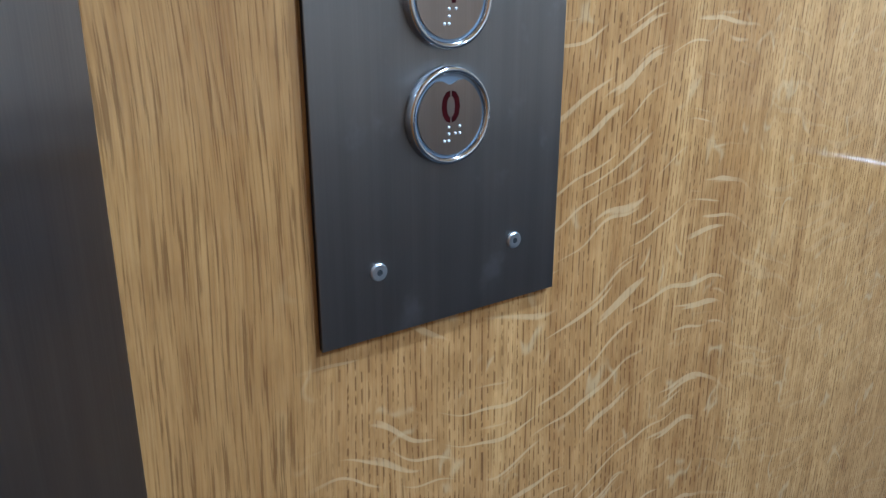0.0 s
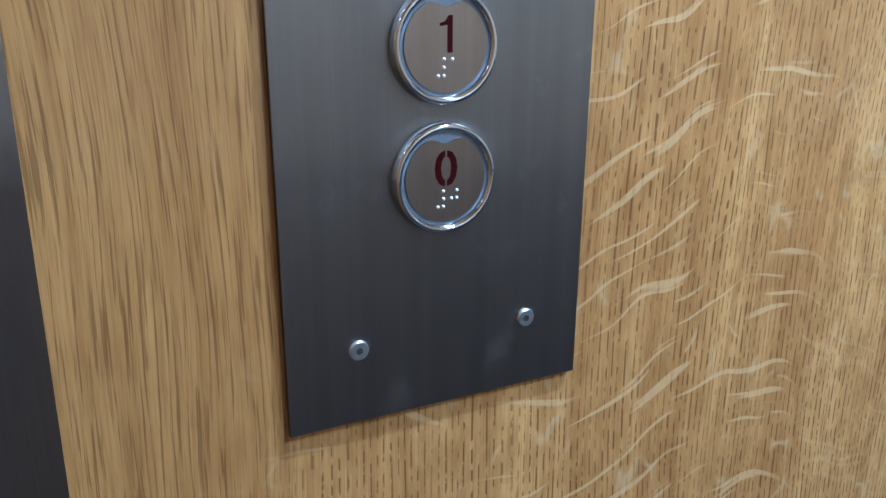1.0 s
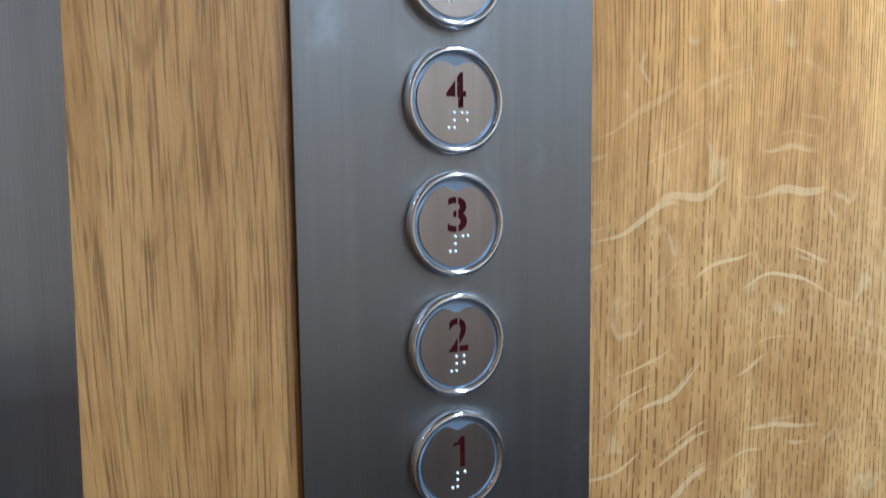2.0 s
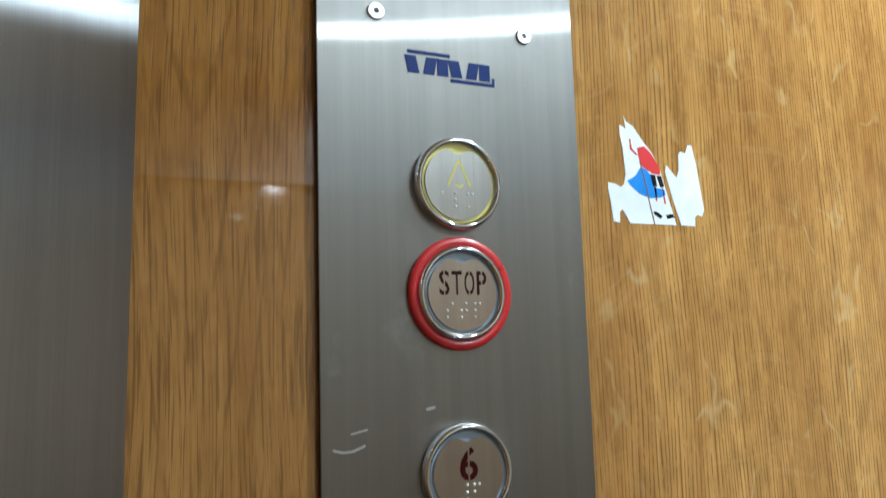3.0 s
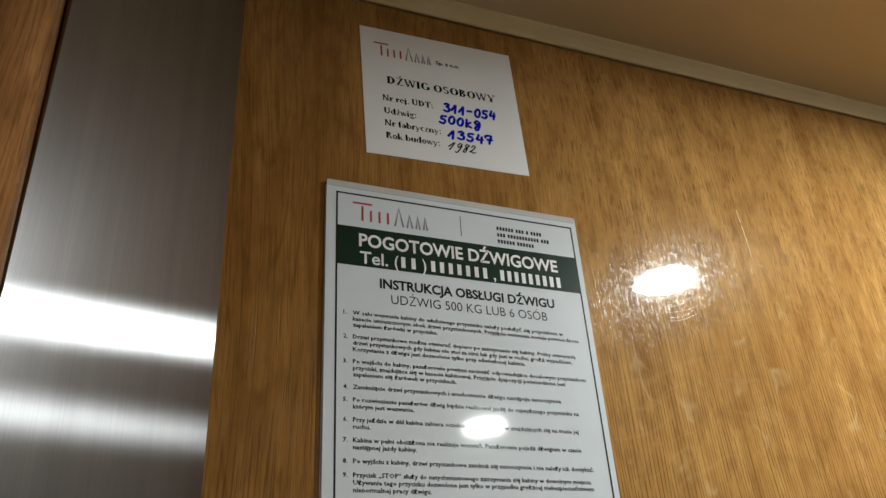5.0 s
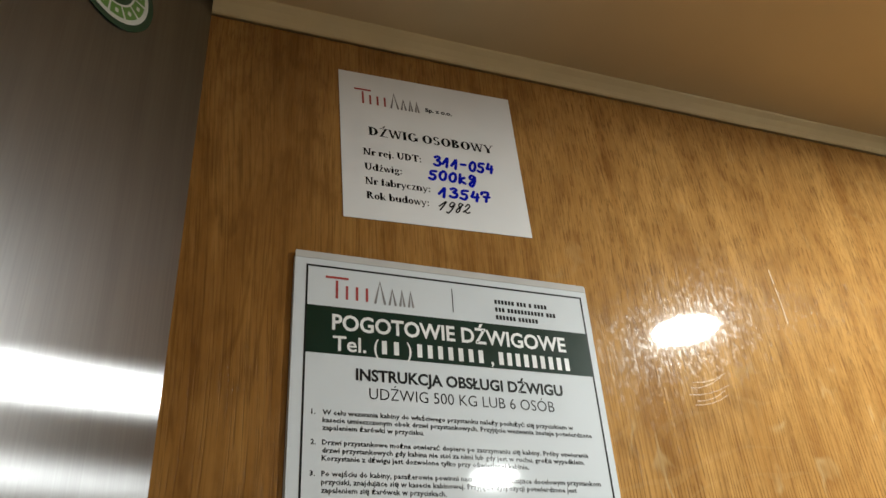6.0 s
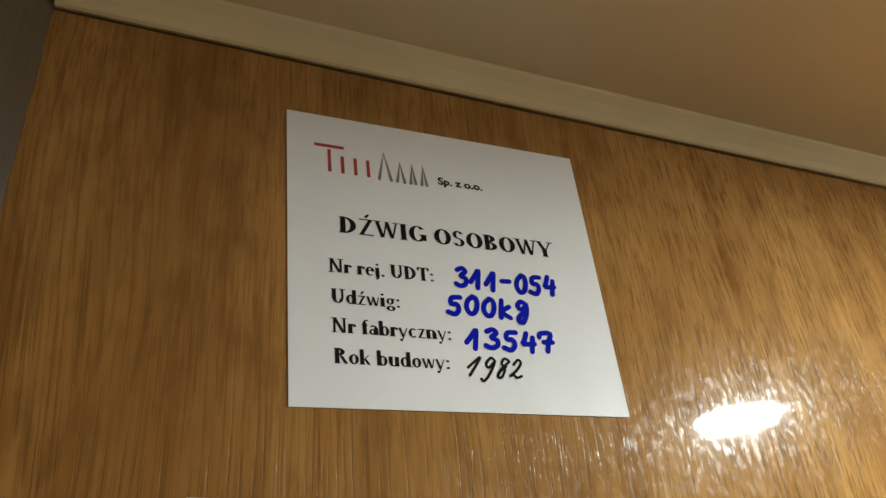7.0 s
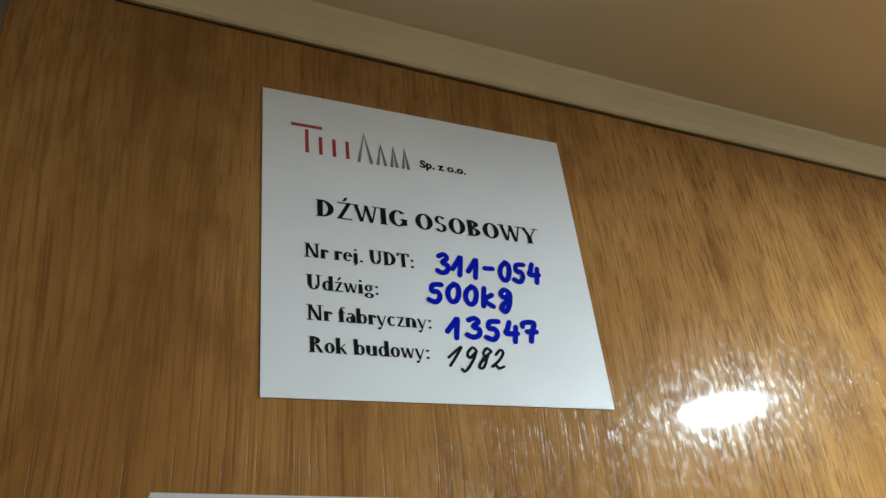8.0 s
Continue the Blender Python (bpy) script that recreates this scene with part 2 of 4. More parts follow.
COLUMN = hairline("brushed_steel_sheet", (0.37, 0.37, 0.378), 0.275, -0.82, (0.7071, 0.7071, 0))
GREY_LAMINATE = plain("grey_metallic_laminate", (0.62, 0.56, 0.47), 0.07, 0.3, 0.05, 12)
POLISHED = plain("polished_steel", (0.80, 0.80, 0.80), 0.32, 1.0, 0.03)
PALE_LAMINATE = plain("pale_laminate", (0.45, 0.46, 0.48), 0.3, 0.0, 0.04, 12)
DADO = plain("slate_grey_laminate", (0.09, 0.095, 0.11), 0.35, 0.0, 0.1, 12, 0.0, Coat_Weight=0.6, Coat_Roughness=0.1)
FACE = brushed("button_face_steel", (0.35, 0.285, 0.235), 0.34, (1, 0, 0), 0.3, 0.2)
PALE_FACE = brushed("alarm_face_steel", (0.38, 0.36, 0.34), 0.30, (1, 0, 0), 0.3, 0.2, 0.2)
CHROME = plain("chrome", (0.70, 0.72, 0.75), 0.06, 1.0, 0.03)
SCREW = plain("screw_steel", (0.70, 0.70, 0.70), 0.36, 1.0, 0.06, 400)
# near-black in place of shade, in screw sockets and behind the plate
RECESS_SHADE = plain("dark_recess_shade", (0.02, 0.02, 0.022), 0.6)
DIFFUSE_BLUE = plain("milky_blue_plastic", (0.20, 0.24, 0.30), 0.18, Coat_Weight=0.5)
DIFFUSE_YELLOW = plain("milky_yellow_plastic", (0.64, 0.56, 0.16), 0.18, Coat_Weight=0.5)
RED_PLASTIC = plain("red_plastic", (0.46, 0.016, 0.018), 0.32)
RED_INK = plain("dark_red_enamel", (0.030, 0.002, 0.003), 0.5, Specular_IOR_Level=0.06)
BROWN_INK = plain("dark_brown_enamel", (0.028, 0.006, 0.006), 0.5, Specular_IOR_Level=0.06)
YELLOW_INK = plain("yellow_enamel", (0.52, 0.44, 0.08), 0.35)
LOGO_BLUE = plain("blue_print", (0.012, 0.028, 0.14), 0.5, Specular_IOR_Level=0.1)
PAPER = plain("white_paper", (0.80, 0.80, 0.80), 0.6, 0.0, 0.02, 30)
LAMINATE = plain("laminated_white_paper", (0.66, 0.70, 0.73), 0.35, 0.0, 0.02, 25, 0.0, Coat_Weight=1.0, Coat_Roughness=0.05, Specular_IOR_Level=0.1)
FILM = plain("clear_laminate_edge", (0.55, 0.54, 0.52), 0.12, 0.0, 0.05)
BLACK_INK = plain("black_print", (0.006, 0.007, 0.008), 0.4, Coat_Weight=0.3, Coat_Roughness=0.1, Specular_IOR_Level=0.15)
MATT_BLACK_INK = plain("black_toner", (0.010, 0.010, 0.010), 0.7, Specular_IOR_Level=0.06)
GREEN_INK = plain("dark_green_print", (0.003, 0.022, 0.013), 0.35, Specular_IOR_Level=0.1, Coat_Weight=0.8, Coat_Roughness=0.05)
WHITE_INK = plain("white_print", (0.80, 0.81, 0.80), 0.35, Coat_Weight=1.0, Coat_Roughness=0.09)
RED_PRINT = plain("red_print", (0.38, 0.038, 0.034), 0.4)
GREY_PRINT = plain("grey_print", (0.22, 0.21, 0.21), 0.4)
NAVY_PRINT = plain("navy_print", (0.03, 0.04, 0.10), 0.4)
MARKER_BLUE = plain("blue_marker_ink", (0.003, 0.010, 0.42), 0.6, Specular_IOR_Level=0.03)
STICKER_WHITE = plain("white_vinyl", (0.80, 0.82, 0.86), 0.4)
STICKER_RED = plain("red_vinyl_print", (0.62, 0.02, 0.025), 0.4)
STICKER_BLUE = plain("blue_vinyl_print", (0.02, 0.22, 0.68), 0.4)
LABEL_GREEN = plain("green_label_print", (0.13, 0.27, 0.05), 0.45)
LABEL_DARK = plain("dark_green_label_print", (0.02, 0.055, 0.022), 0.45)
LABEL_WHITE = plain("white_label_print", (0.70, 0.70, 0.64), 0.45)
CEILING_PAINT = plain("cream_ceiling_paint", (0.85, 0.70, 0.43), 0.55, 0.0, 0.05, 7, 0.00003)
CORNICE_PAINT = plain("cream_trim_paint", (0.76, 0.61, 0.34), 0.55, 0.0, 0.05, 20)
RUBBER = plain("dark_rubber_floor", (0.045, 0.045, 0.05), 0.6, 0.0, 0.2, 90, 0.0002)
WHITE_METAL = plain("white_lacquered_metal", (0.8, 0.8, 0.78), 0.35)
GLOW = Nodes("lit_diffuser").done(Base_Color=(0.9, 0.9, 0.9), Emission_Color=(0.90, 0.96, 1.0), Emission_Strength=110.0)


# ---------------------------------------------------------------- mesh helpers
def part(name, bm, material, parent=None, label="", smooth=False):
    mesh = bpy.data.meshes.new(name)
    bm.normal_update()
    bm.to_mesh(mesh)
    bm.free()
    return part_mesh(name, mesh, material, parent, label, smooth)


def part_mesh(name, mesh, material, parent=None, label="", smooth=False):
    mesh.materials.clear()
    mesh.materials.append(material)
    if smooth:
        mesh.polygons.foreach_set("use_smooth", [True] * len(mesh.polygons))
    ob = new(name, mesh)
    ob.parent = parent
    return tagged(ob, label)


def prism(outline, y0, y1):
    """An outline in x and z, drawn from y0 (towards the room) to y1."""
    bm = bmesh.new()
    front = [bm.verts.new((x, y0, z)) for x, z in outline]
    back = [bm.verts.new((x, y1, z)) for x, z in outline]
    bm.faces.new(front)
    bm.faces.new(back[::-1])
    for i in range(len(outline)):
        j = (i + 1) % len(outline)
        bm.faces.new((front[j], front[i], back[i], back[j]))
    bmesh.ops.recalc_face_normals(bm, faces=bm.faces)
    return bm


def box(x0, x1, y0, y1, z0, z1, bevel=0.0):
    bm = prism([(x0, z0), (x1, z0), (x1, z1), (x0, z1)], y0, y1)
    if bevel:
        bmesh.ops.bevel(bm, geom=bm.edges[:], offset=bevel, segments=2, affect="EDGES", profile=0.5)
    return bm


def rect(x0, x1, z0, z1):
    return [(x0, z0), (x1, z0), (x1, z1), (x0, z1)]


def lathe(profile, steps=64, closed=True):
    """Turns a profile of (radius, height) round the axis that points into the room (-y)."""
    bm = bmesh.new()
    rings = []
    for r, h in profile:
        rings.append([bm.verts.new((r * math.sin(2 * math.pi * i / steps), -h, r * math.cos(2 * math.pi * i / steps))) for i in range(steps)])
    loops = zip(rings, rings[1:] + rings[:1]) if closed else zip(rings, rings[1:])
    for a, b in loops:
        for i in range(steps):
            j = (i + 1) % steps
            bm.faces.new((a[i], a[j], b[j], b[i]))
    bmesh.ops.recalc_face_normals(bm, faces=bm.faces)
    return bm


def disc(r, h0, h1, steps=48):
    pts = [(r * math.sin(2 * math.pi * i / steps), r * math.cos(2 * math.pi * i / steps)) for i in range(steps)]
    return prism(pts, -h1, -h0)


def strokes(lines, width, y0, y1):
    """Marker-pen strokes: round-ended ribbons along open lines of (x, z)."""
    bm = bmesh.new()
    half = width / 2
    for number, line in enumerate(lines):
        pts = [Vector(p) for p in line]
        left, right = [], []
        for i, p in enumerate(pts):
            a, b = pts[max(0, i - 1)], pts[min(len(pts) - 1, i + 1)]
            d = (b - a).normalized()
            nrm = Vector((-d.y, d.x)) * half
            left.append(p + nrm)
            right.append(p - nrm)
        rise = [y0 - 0.000004 * (i + 3 * number) for i in range(len(pts))]
        rail = [(bm.verts.new((a.x, h, a.y)), bm.verts.new((b.x, h, b.y))) for a, b, h in zip(left, right, rise)]
        for (a, b), (c, d) in zip(rail, rail[1:]):
            bm.faces.new((a, b, d, c))
        for end, inner in ((0, 1), (-1, -2)):
            p, out = pts[end], (pts[end] - pts[inner]).normalized()
            side = Vector((-out.y, out.x))
            tip = [p + half * (side * math.cos(a * math.pi / 5) + out * math.sin(a * math.pi / 5)) for a in range(6)]
            bm.faces.new([bm.verts.new((q.x, rise[end], q.y)) for q in tip])
    for f in bm.faces:
        f.normal_update()
        if f.normal.y > 0:
            f.normal_flip()
    made = bmesh.ops.extrude_face_region(bm, geom=bm.faces[:])
    bmesh.ops.translate(bm, vec=(0, y1 - y0, 0), verts=[v for v in made["geom"] if isinstance(v, bmesh.types.BMVert)])
    return bm


def lettering(body, bold=0.0, fine=3):
    """A flat mesh of a line of text with cap height 1, its baseline at z = 0 and its left end at x = 0, facing -y."""
    curve = bpy.data.curves.new("line", "FONT")
    curve.body, curve.resolution_u, curve.offset = body, fine, bold
    ob = new("line", curve)
    bpy.context.view_layer.update()
    mesh = bpy.data.meshes.new_from_object(ob.evaluated_get(bpy.context.evaluated_depsgraph_get()))
    bpy.data.objects.remove(ob)
    bpy.data.curves.remove(curve)
    return mesh


def cap_height():
    mesh = lettering("H")
    zs = [v.co.y for v in mesh.vertices]
    bpy.data.meshes.remove(mesh)
    return max(zs) - min(zs)


CAP = cap_height()


def write(body, x, z, cap, width=None, y=0.0, bold=0.0, squeeze=None, centre=False, fine=3):
    """Text laid on the plane y, from x along a baseline z; width or squeeze fits it sideways."""
    mesh = lettering(body, bold, fine)
    xs = [v.co.x for v in mesh.vertices]
    lo, span = min(xs), max(xs) - min(xs)
    k = cap / CAP
    kx = width / span if width else k * (squeeze or 1.0)
    x0 = x - (kx * span / 2 if centre else 0)
    for v in mesh.vertices:
        v.co = (x0 + kx * (v.co.x - lo), y, z + k * v.co.y)
    return mesh


# ---------------------------------------------------------------- the lift car
FAR_X, BACK_Y, FRONT_X = 1.56, -1.25, -0.42
WALL_TOP = 2.1165


def corner_x(z):
    """The upright joint between veneer and steel, which leans a little."""
    return -0.0710 + (z - 1.17) * 0.0112


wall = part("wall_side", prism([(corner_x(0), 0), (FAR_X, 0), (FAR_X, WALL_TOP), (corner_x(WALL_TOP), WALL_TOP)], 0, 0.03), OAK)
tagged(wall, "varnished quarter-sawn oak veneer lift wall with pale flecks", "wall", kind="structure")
tagged(part("wall_back", box(FRONT_X, FAR_X, BACK_Y - 0.03, BACK_Y, 0, CEIL), GREY_LAMINATE),
       "glossy grey metallic laminate wall of the lift car", "wall", kind="structure")
tagged(part("wall_far", box(FAR_X, FAR_X + 0.03, BACK_Y, 0.03, 0, CEIL), GREY_LAMINATE),
       "glossy grey metallic laminate end wall of the lift car", "wall", kind="structure")
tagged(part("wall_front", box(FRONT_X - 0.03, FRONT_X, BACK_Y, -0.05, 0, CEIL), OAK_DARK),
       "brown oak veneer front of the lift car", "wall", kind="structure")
tagged(part("wall_dado", box(FRONT_X, FAR_X, BACK_Y, BACK_Y + 0.006, 0, 1.0), DADO), "dark slate laminate lower wall of the lift car", "wall", kind="structure")
tagged(part("wall_dado", box(FAR_X - 0.006, FAR_X, BACK_Y + 0.006, 0, 0, 1.0), DADO), "dark slate laminate lower end wall of the lift car", "wall", kind="structure")
HEAD_Z = 1.925
tagged(part("wall_head", box(FRONT_X, FAR_X - 0.004, BACK_Y, BACK_Y + 0.004, HEAD_Z, CEIL), PALE_LAMINATE), "pale laminate upper wall of the lift car", "wall", kind="structure")
tagged(part("wall_head", box(FAR_X - 0.004, FAR_X, BACK_Y, 0, HEAD_Z, CEIL), PALE_LAMINATE), "pale laminate upper end wall of the lift car", "wall", kind="structure")


def joint_bar(length):
    """An added white bar along x, its chamfered face turned up to catch lamplight."""
    bm = bmesh.new()
    profile = [(0.0, 0.012), (0.004, 0.012), (0.020, -0.006), (0.020, -0.012), (0.0, -0.012)]
    ends = [[bm.verts.new((x, y, z)) for y, z in profile] for x in (-length / 2, length / 2)]
    bm.faces.new(ends[0])
    bm.faces.new(ends[1][::-1])
    for i in range(5):
        bm.faces.new((ends[0][i], ends[0][(i + 1) % 5], ends[1][(i + 1) % 5], ends[1][i]))
    bmesh.ops.recalc_face_normals(bm, faces=bm.faces)
    return bm


# unseen bars, added to be mirrored as a bright line in the steel
for size, at in ((FAR_X - FRONT_X - 0.05, pose((FAR_X + FRONT_X) / 2 - 0.02, BACK_Y + 0.004, HEAD_Z)), (-BACK_Y - 0.03, pose(FAR_X - 0.004, BACK_Y / 2, HEAD_Z, 0, 0, 90))):
    tagged(part("trim", joint_bar(size), WHITE_METAL), "narrow white bar added on the laminate wall to catch lamplight", "trim", kind="structure").matrix_basis = at
tagged(part("floor", box(FRONT_X - 0.03, FAR_X + 0.03, BACK_Y - 0.03, 0.03, -0.04, 0), RUBBER),
       "dark studless rubber floor of the lift car", "floor", kind="structure")
tagged(part("ceiling", box(FRONT_X - 0.03, FAR_X + 0.03, BACK_Y - 0.03, 0.03, CEIL, CEIL + 0.04), CEILING_PAINT),
       "cream painted flat ceiling of the lift car", "ceiling", kind="structure")


def cornice():
    profile = [(-0.0002, 2.1172), (-0.0014, 2.1170), (-0.0022, 2.1176), (-0.0034, 2.1200), (-0.0056, 2.1234), (-0.0080, 2.1262), (-0.0085, 2.1274), (-0.0002, 2.1274)]
    bm = bmesh.new()
    ends = [[bm.verts.new((x, y, z)) for y, z in profile] for x in (corner_x(CEIL), FAR_X)]
    bm.faces.new(ends[0])
    bm.faces.new(ends[1][::-1])
    for i in range(len(profile)):
        j = (i + 1) % len(profile)
        bm.faces.new((ends[0][i], ends[0][j], ends[1][j], ends[1][i]))
    bmesh.ops.recalc_face_normals(bm, faces=bm.faces)
    return bm


tagged(part("trim", cornice(), CORNICE_PAINT), "narrow cream cornice strip between veneer wall and ceiling", "trim", kind="structure")

# the canted corner in brushed steel, the rounded wooden post and the veneer beside it
CANT = 0.106


def canted():
    bm = bmesh.new()
    d = Vector((-0.7071, -0.7071, 0))
    back = Vector((-0.7071, 0.7071, 0)) * 0.012
    quads = []
    for z in (0.0, CEIL):
        a = Vector((corner_x(z), -0.0005, z))
        quads.append([bm.verts.new(p) for p in (a, a + d * CANT, a + d * CANT + back, a + back)])
    lo, hi = quads
    bm.faces.new(lo)
    bm.faces.new(hi[::-1])
    for i in range(4):
        j = (i + 1) % 4
        bm.faces.new((lo[i], lo[j], hi[j], hi[i]))
    bmesh.ops.recalc_face_normals(bm, faces=bm.faces)
    return bm


tagged(part("wall_corner", canted(), COLUMN), "canted corner lining of vertically brushed stainless steel", "wall", kind="structure")


def post():
    bm = bmesh.new()
    bmesh.ops.create_cone(bm, cap_ends=True, segments=32, radius1=0.0142, radius2=0.0142, depth=CEIL,
                          matrix=Matrix.Translation((-0.1525, -0.0815, CEIL / 2)))
    return bm


tagged(part("door_frame", post(), TRIM_WOOD, smooth=True), "rounded reddish-brown wooden post at the steel corner", "door frame", kind="structure")
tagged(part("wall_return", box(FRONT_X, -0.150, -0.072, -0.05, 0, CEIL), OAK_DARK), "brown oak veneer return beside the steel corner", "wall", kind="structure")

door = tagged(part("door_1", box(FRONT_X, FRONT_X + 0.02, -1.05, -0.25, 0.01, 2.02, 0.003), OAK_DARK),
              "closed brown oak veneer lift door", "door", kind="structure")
part("door_handle", box(FRONT_X + 0.02, FRONT_X + 0.05, -0.34, -0.32, 0.98, 1.18, 0.006), CHROME, door, "chrome pull handle")


def downlight(x, y):
    ring = part("ceiling_light", lathe([(0.032, 0), (0.042, 0), (0.042, 0.002), (0.040, 0.004), (0.033, 0.003)], 48), WHITE_METAL, smooth=True)
    ring.matrix_basis = pose(x, y, CEIL, 90)
    part("diffuser", disc(0.032, 0.0, 0.006), GLOW, ring, "glowing white diffuser")
    return tagged(ring, "lit round white downlight set in the ceiling", "ceiling light", "downlights in the ceiling")


for lx, ly in LAMPS:
    downlight(lx, ly)


def handrail():
    base = new("handrail")
    base.location = (FAR_X, BACK_Y / 2, 0.93)
    bm = bmesh.new()
    bmesh.ops.create_cone(bm, cap_ends=True, segments=24, radius1=0.019, radius2=0.019, depth=0.9, matrix=pose(-0.055, 0, 0, 90))
    part("rail", bm, POLISHED, base, smooth=True)
    for y in (-0.35, 0.35):
        bm = bmesh.new()
        bmesh.ops.create_cone(bm, cap_ends=True, segments=16, radius1=0.008, radius2=0.008, depth=0.055, matrix=pose(-0.0275, y, 0, 0, 90))
        part("bracket", bm, CHROME, base, smooth=True)
    return tagged(base, "polished steel handrail on the laminate end wall", "handrail")


handrail()

# ---------------------------------------------------------------- the button panel
PX, PZ0, PZ1, PT = 0.1205, 1.17, 1.7384, 0.0032
panel = new("button_panel")
panel.location = (0, 0, PZ0)
tagged(panel, "tall brushed stainless steel lift button panel on oak veneer", "button panel")


def plate():
    bm = box(0, PX, -PT, -0.0018, 0, PZ1 - PZ0)
    edges = [e for e in bm.edges if all(abs(v.co.y + PT) < 1e-6 for v in e.verts)]
    bmesh.ops.bevel(bm, geom=edges, offset=0.0004, segments=2, affect="EDGES", profile=0.5)
    return bm


part("plate", plate(), PLATE, panel)
# black slab: the shade along the plate's edge, put in as colour
part("shade_backing", box(0.0003, PX - 0.0003, -0.0018, 0, 0.0003, PZ1 - PZ0 - 0.0003), RECESS_SHADE, panel, "black backing that paints the shade behind the plate")


def screw(x, z):
    head = part("screw", lathe([(0.0012, 0.0), (0.0037, 0.0), (0.0037, 0.0006), (0.0033, 0.0011), (0.0013, 0.0011)], 28, False), SCREW, panel, "socket-head steel screw", smooth=False)
    head.matrix_basis = pose(x, -PT, z - PZ0)
    six = [(0.0014 * math.sin(math.pi * i / 3), 0.0014 * math.cos(math.pi * i / 3)) for i in range(6)]
    part("socket", prism(six, -0.00105, -0.0001), RECESS_SHADE, head, "dark hexagonal socket")


for sx, sz in ((0.0262, 1.1985), (0.0955, 1.1985), (0.0250, 1.7125), (0.0945, 1.7115)):
    screw(sx, sz)

RING = [(0.0195, 0.0), (0.0195, 0.0026), (0.0191, 0.0039), (0.0183, 0.0047), (0.0174, 0.0046), (0.0167, 0.0036), (0.0164, 0.0022), (0.0164, 0.0)]
CELL = {1: (0, 0), 2: (0, 1), 3: (0, 2), 4: (1, 0), 5: (1, 1), 6: (1, 2)}
LETTERS = {"#": (3, 4, 5, 6), "0": (2, 4, 5), "1": (1,), "2": (1, 2), "3": (1, 4), "4": (1, 4, 5), "5": (1, 5), "6": (1, 2, 4),
           "s": (2, 3, 4), "t": (2, 3, 4, 5), "o": (1, 3, 5), "p": (1, 2, 3, 4), "a": (1,), "l": (1, 2, 3), "r": (1, 2, 3, 5), "m": (1, 3, 4)}


def face_outline():
    """A disc whose upper edge dips in the middle, which lets the lamp ring show."""
    pts = []
    for i in range(72):
        a = 2 * math.pi * i / 72
        x, z = 0.0153 * math.sin(a), 0.0153 * math.cos(a)
        if z > 0 and abs(x) < 0.0075:
            z = min(z, 0.0122 + 0.0016 * (0.5 - 0.5 * math.cos(math.pi * min(1, abs(x) / 0.0048))))
        pts.append((x, z))
    return pts


def slit(mesh, width):
    """Cuts the upright gap of a stencil letter, at x = 0."""
    bm = bmesh.new()
    bm.from_mesh(mesh)
    for x in (-width / 2, width / 2):
        bmesh.ops.bisect_plane(bm, geom=bm.verts[:] + bm.edges[:] + bm.faces[:], plane_co=(x, 0, 0), plane_no=(1, 0, 0))
    bmesh.ops.delete(bm, geom=[f for f in bm.faces if abs(f.calc_center_median().x) < width / 2], context="FACES")
    bm.to_mesh(mesh)
    bm.free()
    return mesh


def braille(signs, x0, pitch, dot=0.00125, cell=0.0052):
    bm = bmesh.new()
    for n, sign in enumerate(signs):
        for d in LETTERS.get(sign, ()):
            c, r = CELL[d]
            at = Matrix.Translation((x0 + n * cell + c * pitch, 0, -0.0043 - 0.0027 * r))
            bmesh.ops.create_uvsphere(bm, u_segments=10, v_segments=6, radius=dot / 2, matrix=at)
    return bm


